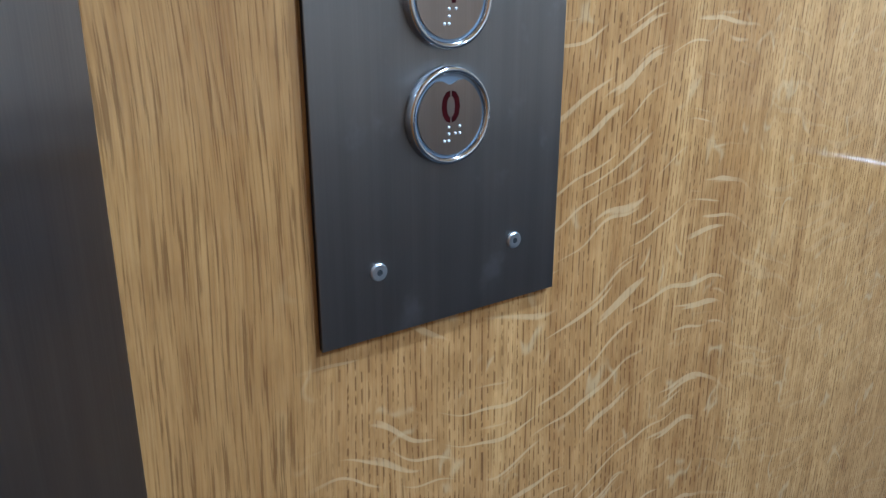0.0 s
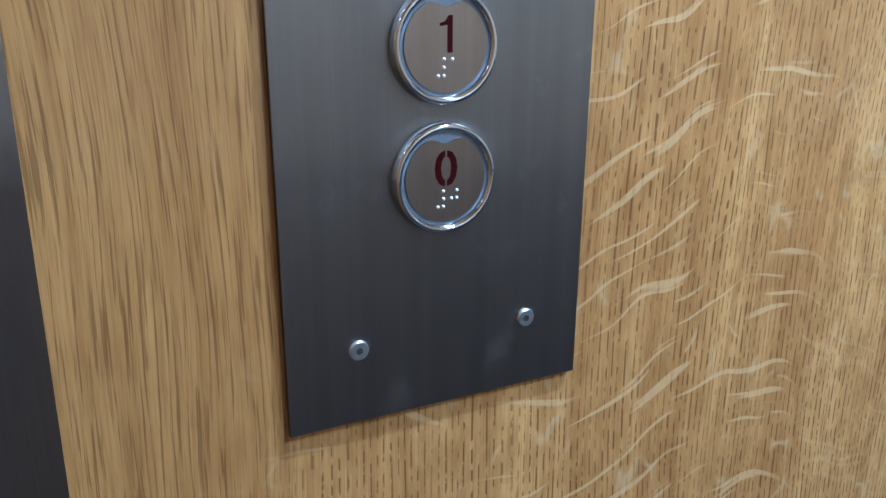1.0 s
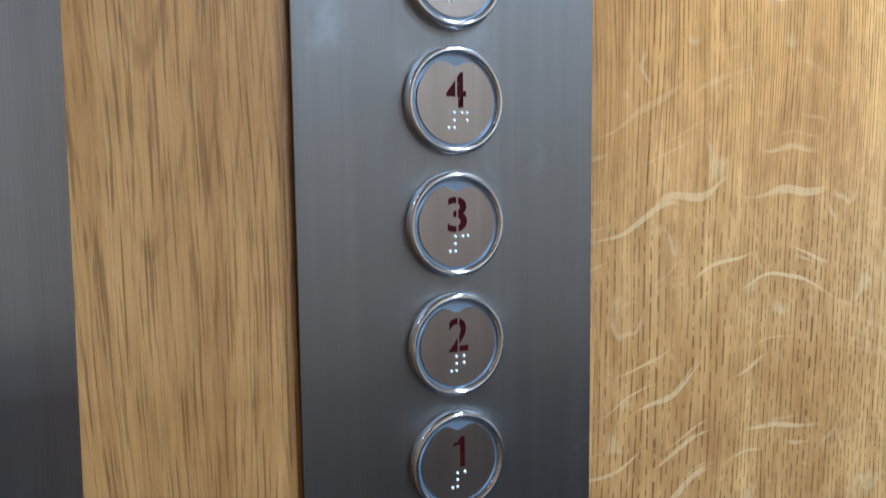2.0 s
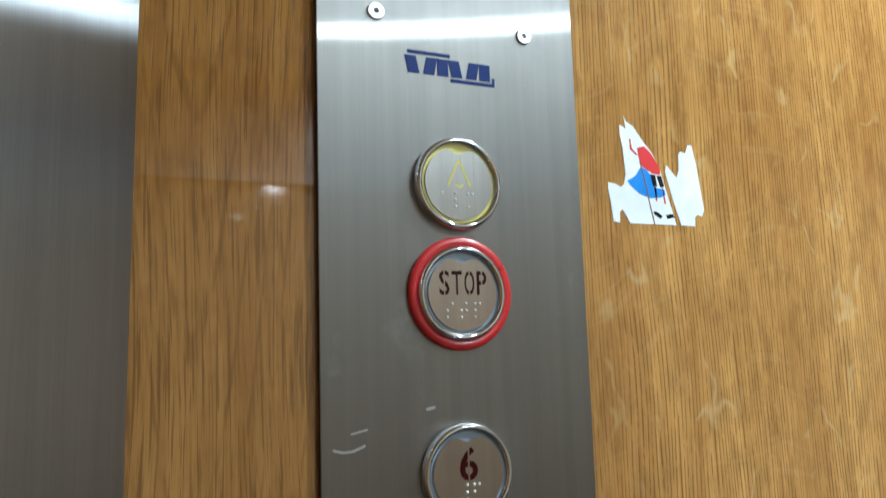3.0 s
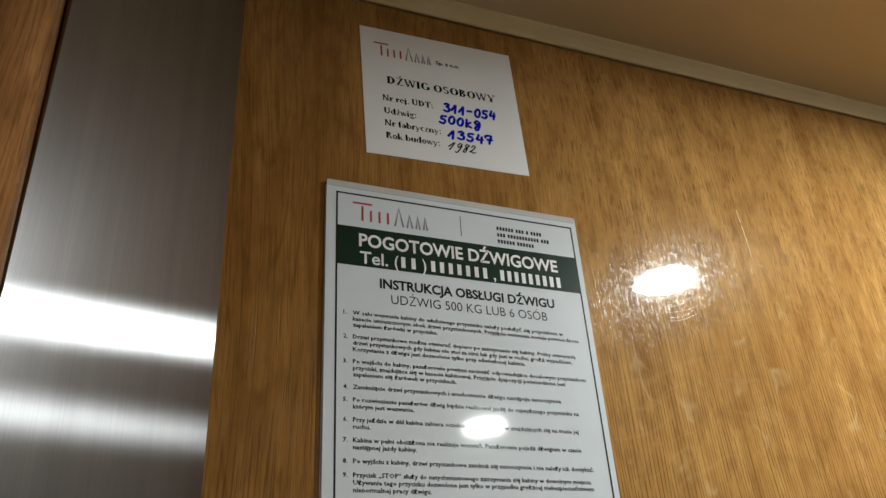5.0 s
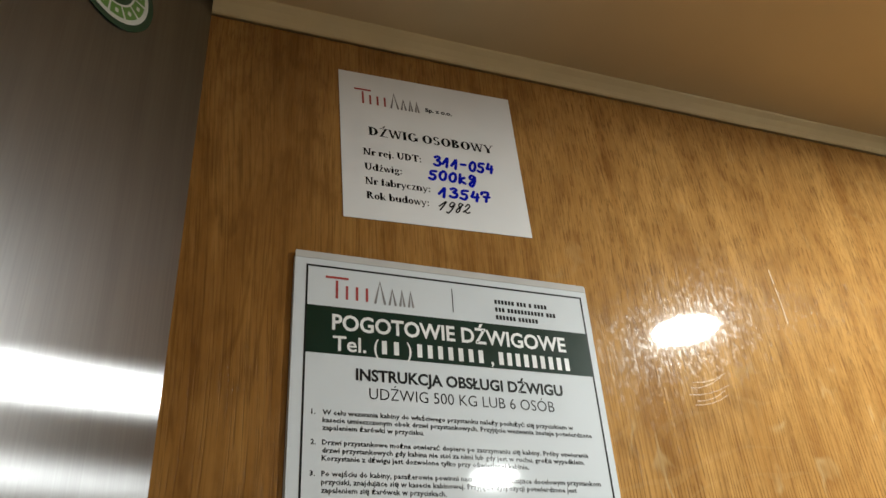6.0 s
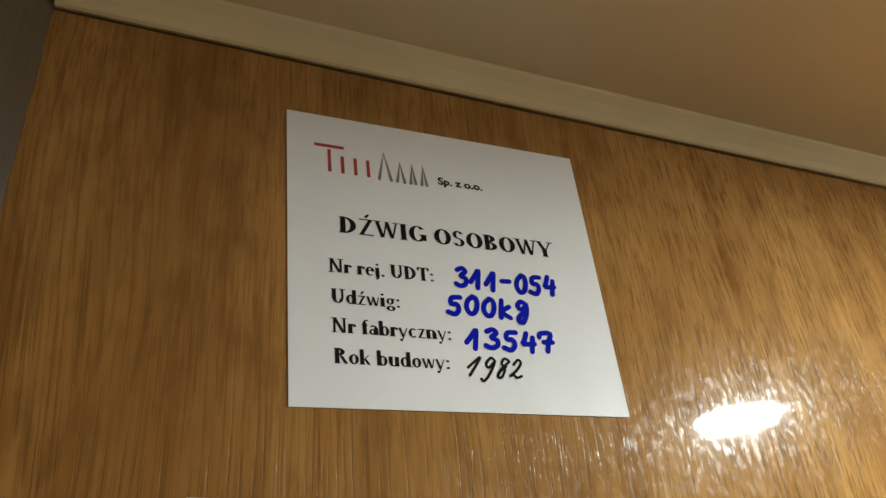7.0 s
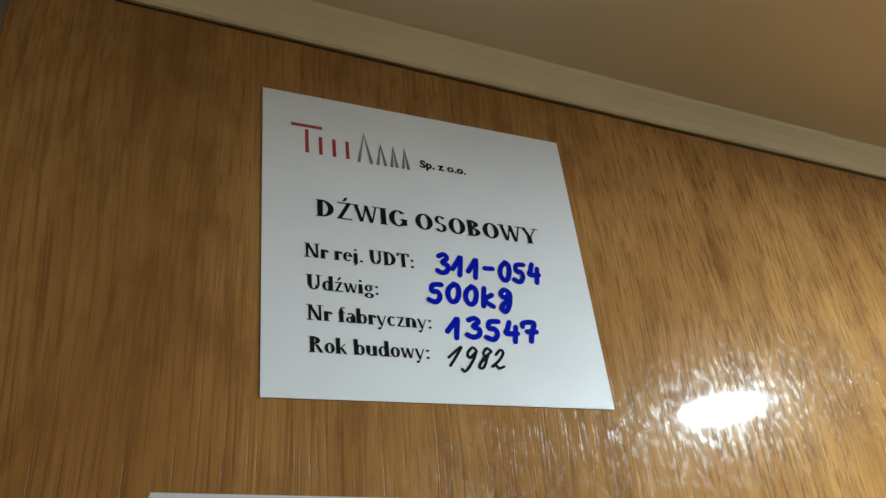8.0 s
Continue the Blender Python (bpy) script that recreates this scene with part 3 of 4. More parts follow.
def push_button(z, sign, ring_material=CHROME, glow=DIFFUSE_BLUE, collar=False):
    lift = 0.0
    names = {"stop": "brushed steel STOP button with red collar", "alarm": "brushed steel alarm button with yellow bell"}
    ring = part("push_button", lathe(RING), ring_material, panel, names.get(sign, f"round steel floor button marked {sign}"), smooth=True)
    ring.matrix_basis = pose(0.0588, -PT - lift, z - PZ0)
    part("light_ring", disc(0.0165, 0.0002, 0.0026), glow, ring, "milky translucent ring")
    part("face", prism(face_outline(), -0.0034, -0.0026), PALE_FACE if sign == "alarm" else FACE, ring, "brushed steel button face")
    y = -0.00346
    if sign == "stop":
        x = -0.0105
        for letter in "STOP":
            m = write(letter, 0, -0.0006, 0.0094, 0.0046, y, 0.012, centre=True)
            if letter != "T":
                slit(m, 0.0005)
            for v in m.vertices:
                v.co.x += x + 0.0023
            part_mesh("letter", m, BROWN_INK, ring)
            x += 0.0056
        part("braille", braille("stp", -0.0072, 0.0022, 0.0011, 0.0062), WHITE_METAL, ring, smooth=True)
        part("collar", lathe([(0.0193, 0), (0.0231, 0), (0.0231, 0.0018), (0.0225, 0.0026), (0.0198, 0.0028), (0.0193, 0.0022)]), RED_PLASTIC, ring, "red plastic collar", smooth=True)
    elif sign == "alarm":
        bell = [[(0.0, 0.0096), (-0.0012, 0.0078), (-0.0024, 0.0045), (-0.0042, 0.0006), (-0.0048, -0.0010)],
                [(0.0, 0.0096), (0.0012, 0.0078), (0.0024, 0.0045), (0.0042, 0.0006), (0.0048, -0.0010)],
                [(-0.0014, -0.0008), (0.0, -0.0017), (0.0014, -0.0008)]]
        part("bell_symbol", strokes(bell, 0.0010, y, y + 0.0003), YELLOW_INK, ring, "yellow bell symbol")
        part("braille", braille("alm", -0.0078, 0.0021, 0.0011, 0.0058), WHITE_METAL, ring, smooth=True)
    else:
        wide = {"1": 0.0056, "0": 0.0088}.get(sign, 0.0080)
        if sign == "1":
            one = [(0.0002, -0.0022), (0.0022, -0.0022), (0.0022, 0.0097), (0.0006, 0.0097), (-0.0006, 0.0078), (-0.0026, 0.0072), (-0.0026, 0.0062), (0.0002, 0.0066)]
            part("numeral", prism(one, y, y + 0.0003), RED_INK, ring, "dark red stencil numeral")
        else:
            m = write(sign, 0, -0.0022, 0.0119, wide, y, 0.018, centre=True)
            part_mesh("numeral", slit(m, 0.0007), RED_INK, ring, "dark red stencil numeral")
        part("braille", braille("#" + sign, -0.0031, 0.0021), WHITE_METAL, ring, smooth=True)
    for child in ring.children:
        if child.name.startswith("braille"):
            child.location.y = y
    return ring


for level in range(7):
    push_button(1.2580 + 0.0446 * level, str(level))
push_button(1.5967, "stop")
push_button(1.6420, "alarm", CHROME, DIFFUSE_YELLOW)

# maker's mark: plain blue blocks between two rules
mark = [rect(0.0385, 0.0580, 1.6968, 1.6982), rect(0.0580, 0.0790, 1.6862, 1.6876), rect(0.0778, 0.0790, 1.6876, 1.6900)]
for k in range(6):
    x = 0.0388 + 0.0066 * k
    lean = (-0.0016, 0.0016, 0.0)[k % 3]
    mark.append([(x, 1.6884), (x + 0.0050, 1.6884), (x + 0.0050 + lean, 1.6958), (x + lean, 1.6958)])
for outline in mark:
    part("mark_block", prism([(x, z - PZ0) for x, z in outline], -PT - 0.00025, -PT), LOGO_BLUE, panel, "blue block of the maker's mark")


# ---------------------------------------------------------------- the notices
def joined(outlines, y0, y1):
    bm = bmesh.new()
    for outline in outlines:
        one = prism(outline, y0, y1)
        tmp = bpy.data.meshes.new("piece")
        one.to_mesh(tmp)
        one.free()
        bm.from_mesh(tmp)
        bpy.data.meshes.remove(tmp)
    return bm


def frame_outlines(x0, x1, z0, z1, w):
    return [rect(x0, x1, z1 - w, z1), rect(x0, x1, z0, z0 + w), rect(x0, x0 + w, z0 + w, z1 - w), rect(x1 - w, x1, z0 + w, z1 - w)]


def firm_mark(x, z, w, h, y, parent):
    """The firm's mark as plain bars and peaks: red in front, grey behind."""
    t = 0.10 * h
    red = [rect(x, x + 0.25 * w, z + h - t, z + h)]
    red += [rect(x + (0.11 + 0.11 * k) * w, x + (0.11 + 0.11 * k) * w + t, z, z + (0.82 if k == 0 else 0.62) * h) for k in range(4)]
    for outline in red:
        part("mark_bar", prism(outline, y, y + 0.0001), RED_PRINT, parent, "red bar of a firm's mark")
    for a, b, top in ((0.52, 0.68, 1.0), (0.68, 0.80, 0.7), (0.80, 0.90, 0.7), (0.90, 1.0, 0.7)):
        peak = [[(x + a * w + t, z), (x + (a + b) / 2 * w, z + top * h), (x + b * w - t, z)]]
        part("mark_peak", strokes(peak, t, y, y + 0.0001), GREY_PRINT, parent, "grey peak of a firm's mark")


def text_bars(spans, z, h, y):
    """Bars for writing that is not spelled out."""
    return joined([rect(a, b, z, z + h) for a, b in spans], y, y + 0.0001)


NX, NZ = -0.0138, 1.9758
ITEMS = [
    ["W celu wezwania kabiny do właściwego przystanku należy posłużyć się przyciskiem w",
     "kasecie umieszczonym obok drzwi przystankowych. Przyjęcie wezwania zostaje potwierdzone",
     "zapaleniem żarówki w przycisku."],
    ["Drzwi przystankowe można otwierać dopiero po zatrzymaniu się kabiny. Próby otwierania",
     "drzwi przystankowych gdy kabina nie stoi za nimi lub gdy jest w ruchu, grożą wypadkiem.",
     "Korzystanie z dźwigu jest dozwolone tylko przy oświetlonej kabinie."],
    ["Po wejściu do kabiny, pasażerowie powinni nacisnąć odpowiadające docelowym przystankom",
     "przyciski, znajdujące się w kasecie kabinowej. Przyjęcie dyspozycji potwierdzone jest",
     "zapaleniem się żarówek w przyciskach."],
    ["Zamknięcie drzwi przystankowych i uruchomienie dźwigu następuje samoczynnie."],
    ["Po rozwiezieniu pasażerów dźwig będzie realizował jazdę do najwyższego przystanku na", "którym jest wezwanie."],
    ["Przy jeździe w dół kabina zabiera oczekujących pasażerów znajdujących się na trasie jej", "ruchu."],
    ["Kabina w pełni obciążona nie realizuje wezwań. Pasażerowie pojadą dźwigiem w czasie", "następnej jazdy kabiny."],
    ["Po wyjściu z kabiny, drzwi przystankowe zamkną się samoczynnie i nie należy ich domykać."],
    ["Przycisk \u201eSTOP\u201d służy do natychmiastowego zatrzymania się kabiny w dowolnym miejscu.",
     "Używanie tego przycisku dozwolone jest tylko w przypadku grożącej niebezpieczeństwem", "nienormalnej pracy dźwigu."],
    ["W przypadku gdy kabina zatrzyma się między piętrami i nie daje się ponownie uruchomić,",
     "należy użyć przycisku \u201eALARM\u201d w celu wezwania pomocy."],
    ["Dzieci do lat 12-tu mogą korzystać z dźwigu tylko pod opieką osób starszych."],
    ["O zauważonych usterkach w pracy dźwigu prosimy informować administrację budynku,",
     "konserwatora urządzenia lub inne osoby sprawujące nadzór nad eksploatacją dźwigu."],
]
CLOSING = ["W przypadku zaistnienia pożaru lub poważnego zagrożenia bezpieczeństwa ludzkiego należy",
           "niezwłocznie wyłączyć napięcie zasilające za pomocą wyłącznika dźwigu znajdującego się na",
           "parterze, po uprzednim rozbiciu szybki."]


def sheet_body(w, h, thick, curl=0.0):
    """A thin sheet hung from its top edge, its lower right corner lifted by curl."""
    bm = bmesh.new()
    nx, nz = 12, 16
    for y in (-thick, 0.0):
        grid = []
        for j in range(nz + 1):
            row = []
            for i in range(nx + 1):
                u, v = i / nx, j / nz
                lift = curl * max(0, v - 0.6) ** 2 * max(0, u - 0.3) * 8
                row.append(bm.verts.new((u * w, y - lift, -v * h)))
            grid.append(row)
        for j in range(nz):
            for i in range(nx):
                q = (grid[j][i], grid[j + 1][i], grid[j + 1][i + 1], grid[j][i + 1])
                bm.faces.new(q if y < 0 else q[::-1])
    bm.verts.ensure_lookup_table()
    n = (nx + 1) * (nz + 1)
    rim = [i for i in range(nx + 1)] + [j * (nx + 1) + nx for j in range(1, nz + 1)]
    rim += [nz * (nx + 1) + i for i in range(nx - 1, -1, -1)] + [j * (nx + 1) for j in range(nz - 1, 0, -1)]
    for k in range(len(rim)):
        a, b = rim[k], rim[(k + 1) % len(rim)]
        bm.faces.new((bm.verts[a], bm.verts[b], bm.verts[b + n], bm.verts[a + n]))
    bmesh.ops.recalc_face_normals(bm, faces=bm.faces)
    return bm


def notice():
    sheet = part("instruction_notice", sheet_body(0.1500, 0.2140, 0.0005), LAMINATE)
    sheet.matrix_basis = pose(-0.0083, 0, 1.868, 0, 0.75, 0) @ pose(NX + 0.0083, -0.0014, NZ - 1.868)
    tagged(sheet, "laminated white lift instruction notice with a green heading band", "notice")
    y = -0.0006

    def u(x):
        return x - NX

    def v(z):
        return z - NZ

    part("film_edge", box(0.0002, 0.1494, -0.0007, -0.0005, -0.0030, 0.0006), FILM, sheet, "grey clear film along the top")
    part("border", joined(frame_outlines(u(-0.0086), u(0.1330), v(1.7663), v(1.9696), 0.0009), y, y + 0.0001), BLACK_INK, sheet, "thin black border line")
    part("heading_band", prism(rect(u(-0.0078), u(0.1322), v(1.9262), v(1.9490)), y - 0.00004, y + 0.0001), GREEN_INK, sheet, "dark green heading band")
    firm_mark(u(0.0004), v(1.9533), 0.0425, 0.0112, y, sheet)
    part("divider", prism(rect(u(0.0616), u(0.0620), v(1.9530), v(1.9655)), y, y + 0.0001), BLACK_INK, sheet)
    for k, words in enumerate(((6, 3, 1, 4), (3, 11, 3), (6, 6))):
        x, bars = u(0.0838), []
        for letters in words:
            for c in range(letters):
                bars.append((x, x + 0.00125))
                x += 0.00182
            x += 0.0011
        part("address_line", text_bars(bars, v(1.9602 - 0.0042 * k), 0.0022, y), BLACK_INK, sheet)
    ty = y - 0.00012
    part_mesh("heading", write("POGOTOWIE DŹWIGOWE", u(0.0036), v(1.9379), 0.0072, 0.1160, ty, 0.024), WHITE_INK, sheet, "white heading letters")
    part_mesh("heading", write("Tel.", u(0.0040), v(1.9279), 0.0068, 0.0150, ty, 0.014), WHITE_INK, sheet, "white heading letters")
    for body, px, w in (("(", 0.0226, 0.0022), (")", 0.0378, 0.0022), (",", 0.0788, 0.0014)):
        part_mesh("heading", write(body, u(px), v(1.9279), 0.0068, w, ty, 0.012), WHITE_INK, sheet, "white heading mark")
    for first, count, pitch in ((0.0262, 2, 0.0056), (0.0428, 7, 0.0050), (0.0830, 9, 0.00435)):
        for k in range(count):
            x = u(first) + pitch * k
            part("phone_bar", prism(rect(x, x + 0.0023, v(1.9281), v(1.9345)), ty, ty + 0.0001), WHITE_INK, sheet, "white bar in place of a digit")
    part_mesh("title", write("INSTRUKCJA OBSŁUGI DŹWIGU", u(0.0143), v(1.9151), 0.0050, 0.1000, y, 0.034), BLACK_INK, sheet)
    part_mesh("title", write("UDŹWIG 500 KG LUB 6 OSÓB", u(0.0202), v(1.9068), 0.0050, 0.0885, y, -0.004), BLACK_INK, sheet)
    part("burn_mark", prism([(-0.0002, -0.1720), (0.0009, -0.1700), (0.0007, -0.1675), (0.0011, -0.1660), (-0.0002, -0.1650)], -0.00062, -0.0002), TRIM_WOOD, sheet, "small brown burn on the edge")
    cap, line, gap = 0.00205, 0.00325, 0.0029
    z = 1.8988
    longest = write(ITEMS[0][1], 0, 0, cap)
    squeeze = 0.1258 / max(w.co.x for w in longest.vertices)
    bpy.data.meshes.remove(longest)
    for n, lines in enumerate(ITEMS):
        part_mesh("item_number", write(f"{n + 1}.", u(-0.0045), v(z), cap, None, y, 0.022, squeeze, fine=1), BLACK_INK, sheet)
        for body in lines:
            part_mesh("text_line", write(body, u(0.0002 if n < 9 else 0.0012), v(z), cap, None, y, 0.022, squeeze, fine=1), BLACK_INK, sheet)
            z -= line
        z -= gap
    part_mesh("text_line", write("UWAGA!!!", u(0.0620), v(z + 0.0006), cap, None, y, 0.022, squeeze, True, fine=1), BLACK_INK, sheet)
    for k, body in enumerate(CLOSING):
        part_mesh("text_line", write(body, u(-0.0045), v(z - 0.0028 - line * k), cap, None, y, 0.022, squeeze, fine=1), BLACK_INK, sheet)
    return sheet


notice()


def old_notice():
    sheet = part("older_notice", sheet_body(0.1490, 0.2190, 0.0004), LAMINATE)
    sheet.matrix_basis = pose(NX + 0.0010, -0.0004, 1.9735, 0, 0.9, 0)
    part("border", prism(rect(0.0045, 0.1450, -0.2128, -0.2119), -0.0005, -0.0004), NAVY_PRINT, sheet, "thin navy border line")
    return tagged(sheet, "older laminated white notice showing below a newer one", "notice")


old_notice()

# ---------------------------------------------------------------- the data card
GLYPHS = {
    "0": [[(0.5, 1.0), (0.2, 0.75), (0.12, 0.35), (0.32, 0.02), (0.6, 0.1), (0.74, 0.5), (0.68, 0.88), (0.45, 1.0)]],
    "1": [[(0.0, 0.30), (0.30, 0.70), (0.52, 1.0), (0.50, 0.5), (0.46, 0.0)]],
    "3": [[(0.12, 0.88), (0.45, 1.0), (0.66, 0.82), (0.36, 0.56), (0.70, 0.42), (0.66, 0.12), (0.35, 0.0), (0.05, 0.10)]],
    "4": [[(0.34, 1.0), (0.22, 0.62), (0.14, 0.40), (0.78, 0.44)], [(0.70, 0.78), (0.66, 0.4), (0.62, 0.0)]],
    "5": [[(0.74, 0.98), (0.26, 0.92), (0.22, 0.58), (0.54, 0.56), (0.66, 0.28), (0.44, 0.0), (0.05, 0.10)]],
    "7": [[(0.10, 0.76), (0.16, 0.96), (0.76, 1.0), (0.62, 0.5), (0.54, 0.0)], [(0.34, 0.50), (0.86, 0.52)]],
    "-": [[(0.1, 0.48), (0.62, 0.50)]], " ": [],
    "k": [[(0.20, 1.0), (0.16, 0.5), (0.14, 0.0)], [(0.64, 0.66), (0.20, 0.34), (0.70, 0.02)]],
    "g": [[(0.72, 0.80), (0.40, 0.95), (0.18, 0.68), (0.44, 0.48), (0.72, 0.74), (0.70, 0.20), (0.46, -0.28), (0.20, -0.14), (0.36, 0.16), (0.72, 0.34)]],
}
PEN_GLYPHS = {
    "1": [[(-0.10, 0.42), (0.30, 0.78), (0.62, 1.02), (0.42, 0.5), (0.16, 0.0)]],
    "9": [[(0.80, 0.80), (0.45, 0.98), (0.18, 0.66), (0.42, 0.42), (0.78, 0.74), (0.60, 0.10), (0.30, -0.30), (0.06, -0.20)]],
    "8": [[(0.82, 0.84), (0.48, 0.94), (0.34, 0.66), (0.66, 0.36), (0.54, -0.10), (0.24, -0.06), (0.40, 0.34), (0.88, 0.78)], [(0.30, 0.20), (0.72, 0.52)]],
    "2": [[(0.22, 0.72), (0.48, 1.0), (0.74, 0.82), (0.52, 0.40), (0.10, 0.06), (0.34, 0.16), (0.66, 0.0), (0.98, 0.10)]],
}


# A serif alphabet: v thick stem, t thin stem, h thin bar, s serif, d slanting stroke, o swelling arc (degrees), p dot; first the advance.
SERIF = {
    "D": (0.80, [("v", 0.18, 0, 1), ("s", 0.18, 0), ("s", 0.18, 1), ("o", 0.22, 0.5, 0.5, 0.5, -90, 90)]),
    "Z": (0.70, [("h", 0.06, 0.62, 0.94), ("h", 0.04, 0.64, 0), ("d", 0.04, 0, 0.46, 1, 0.17)]),
    "W": (1.04, [("d", 0.03, 1, 0.25, 0, 0.15), ("d", 0.50, 1, 0.31, 0, 0.07), ("d", 0.45, 1, 0.66, 0, 0.15), ("d", 0.91, 1, 0.72, 0, 0.07), ("s", 0.10, 1), ("s", 0.92, 1)]),
    "I": (0.40, [("v", 0.2, 0, 1), ("s", 0.2, 0), ("s", 0.2, 1)]),
    "G": (0.84, [("o", 0.42, 0.5, 0.38, 0.5, 40, 320), ("v", 0.68, 0.08, 0.42), ("h", 0.52, 0.82, 0.4)]),
    "O": (0.84, [("o", 0.42, 0.5, 0.38, 0.5, 0, 360)]),
    "S": (0.62, [("o", 0.30, 0.74, 0.24, 0.26, 20, 270), ("o", 0.30, 0.27, 0.26, 0.27, -160, 90)]),
    "B": (0.72, [("v", 0.18, 0, 1), ("s", 0.18, 0), ("s", 0.18, 1), ("o", 0.22, 0.76, 0.36, 0.24, -90, 90), ("o", 0.22, 0.27, 0.42, 0.27, -90, 90)]),
    "Y": (0.80, [("v", 0.39, 0, 0.46), ("s", 0.39, 0), ("d", 0.05, 1, 0.31, 0.42, 0.16), ("d", 0.68, 1, 0.40, 0.42, 0.07), ("s", 0.12, 1), ("s", 0.70, 1)]),
    "N": (0.82, [("t", 0.14, 0, 1), ("t", 0.66, 0, 1), ("d", 0.06, 1, 0.52, 0, 0.17), ("s", 0.14, 0), ("s", 0.12, 1), ("s", 0.66, 1)]),
    "U": (0.80, [("v", 0.18, 0.3, 1), ("t", 0.63, 0.3, 1), ("o", 0.385, 0.3, 0.28, 0.3, 180, 360), ("s", 0.18, 1), ("s", 0.63, 1)]),
    "T": (0.72, [("v", 0.36, 0, 1), ("s", 0.36, 0), ("h", 0.04, 0.68, 0.94), ("t", 0.06, 0.78, 1), ("t", 0.66, 0.78, 1)]),
    "R": (0.76, [("v", 0.18, 0, 1), ("s", 0.18, 0), ("s", 0.18, 1), ("o", 0.22, 0.75, 0.36, 0.25, -90, 90), ("d", 0.30, 0.5, 0.56, 0, 0.17)]),
    "r": (0.46, [("v", 0.15, 0, 0.64), ("s", 0.15, 0), ("o", 0.32, 0.44, 0.14, 0.2, 40, 150), ("p", 0.38, 0.52)]),
    "e": (0.54, [("o", 0.28, 0.32, 0.25, 0.33, 0, 312), ("h", 0.08, 0.52, 0.34)]),
    "j": (0.34, [("v", 0.17, -0.1, 0.64), ("o", 0.07, -0.1, 0.175, 0.16, 270, 360), ("p", 0.17, 0.86)]),
    "d": (0.63, [("o", 0.27, 0.32, 0.24, 0.33, 0, 360), ("v", 0.47, 0, 1), ("s", 0.52, 0)]),
    "z": (0.50, [("h", 0.05, 0.45, 0.58), ("h", 0.04, 0.46, 0), ("d", 0.04, 0, 0.32, 0.64, 0.13)]),
    "w": (0.76, [("d", 0.02, 0.64, 0.17, 0, 0.13), ("d", 0.36, 0.64, 0.22, 0, 0.06), ("d", 0.31, 0.64, 0.47, 0, 0.13), ("d", 0.67, 0.64, 0.53, 0, 0.06)]),
    "i": (0.32, [("v", 0.15, 0, 0.64), ("s", 0.15, 0), ("p", 0.15, 0.86)]),
    "g": (0.56, [("o", 0.26, 0.42, 0.21, 0.23, 0, 360), ("o", 0.28, -0.08, 0.26, 0.18, 0, 360), ("h", 0.34, 0.54, 0.56)]),
    "f": (0.38, [("v", 0.18, 0, 0.8), ("s", 0.18, 0), ("o", 0.29, 0.8, 0.185, 0.2, 50, 180), ("h", 0.03, 0.36, 0.58)]),
    "a": (0.55, [("o", 0.22, 0.19, 0.19, 0.2, 0, 360), ("v", 0.42, 0, 0.46), ("o", 0.27, 0.44, 0.225, 0.21, 0, 150)]),
    "b": (0.62, [("v", 0.14, 0, 1), ("o", 0.34, 0.32, 0.24, 0.33, 0, 360)]),
    "y": (0.56, [("d", 0.02, 0.64, 0.21, 0, 0.13), ("d", 0.47, 0.64, 0.16, -0.26, 0.06), ("p", 0.14, -0.22)]),
    "c": (0.50, [("o", 0.27, 0.32, 0.25, 0.33, 45, 315)]),
    "n": (0.65, [("v", 0.14, 0, 0.64), ("s", 0.14, 0), ("v", 0.49, 0, 0.4), ("s", 0.49, 0), ("o", 0.315, 0.4, 0.25, 0.25, 0, 180)]),
    "o": (0.56, [("o", 0.28, 0.32, 0.25, 0.33, 0, 360)]),
    "k": (0.62, [("v", 0.14, 0, 1), ("s", 0.14, 0), ("d", 0.46, 0.64, 0.16, 0.26, 0.07), ("d", 0.22, 0.38, 0.44, 0, 0.15)]),
    "u": (0.64, [("v", 0.14, 0.2, 0.64), ("o", 0.305, 0.2, 0.24, 0.21, 180, 360), ("v", 0.48, 0, 0.64)]),
    ":": (0.34, [("p", 0.15, 0.08), ("p", 0.15, 0.54)]), ".": (0.28, [("p", 0.14, 0.08)]), " ": (0.28, []),
}


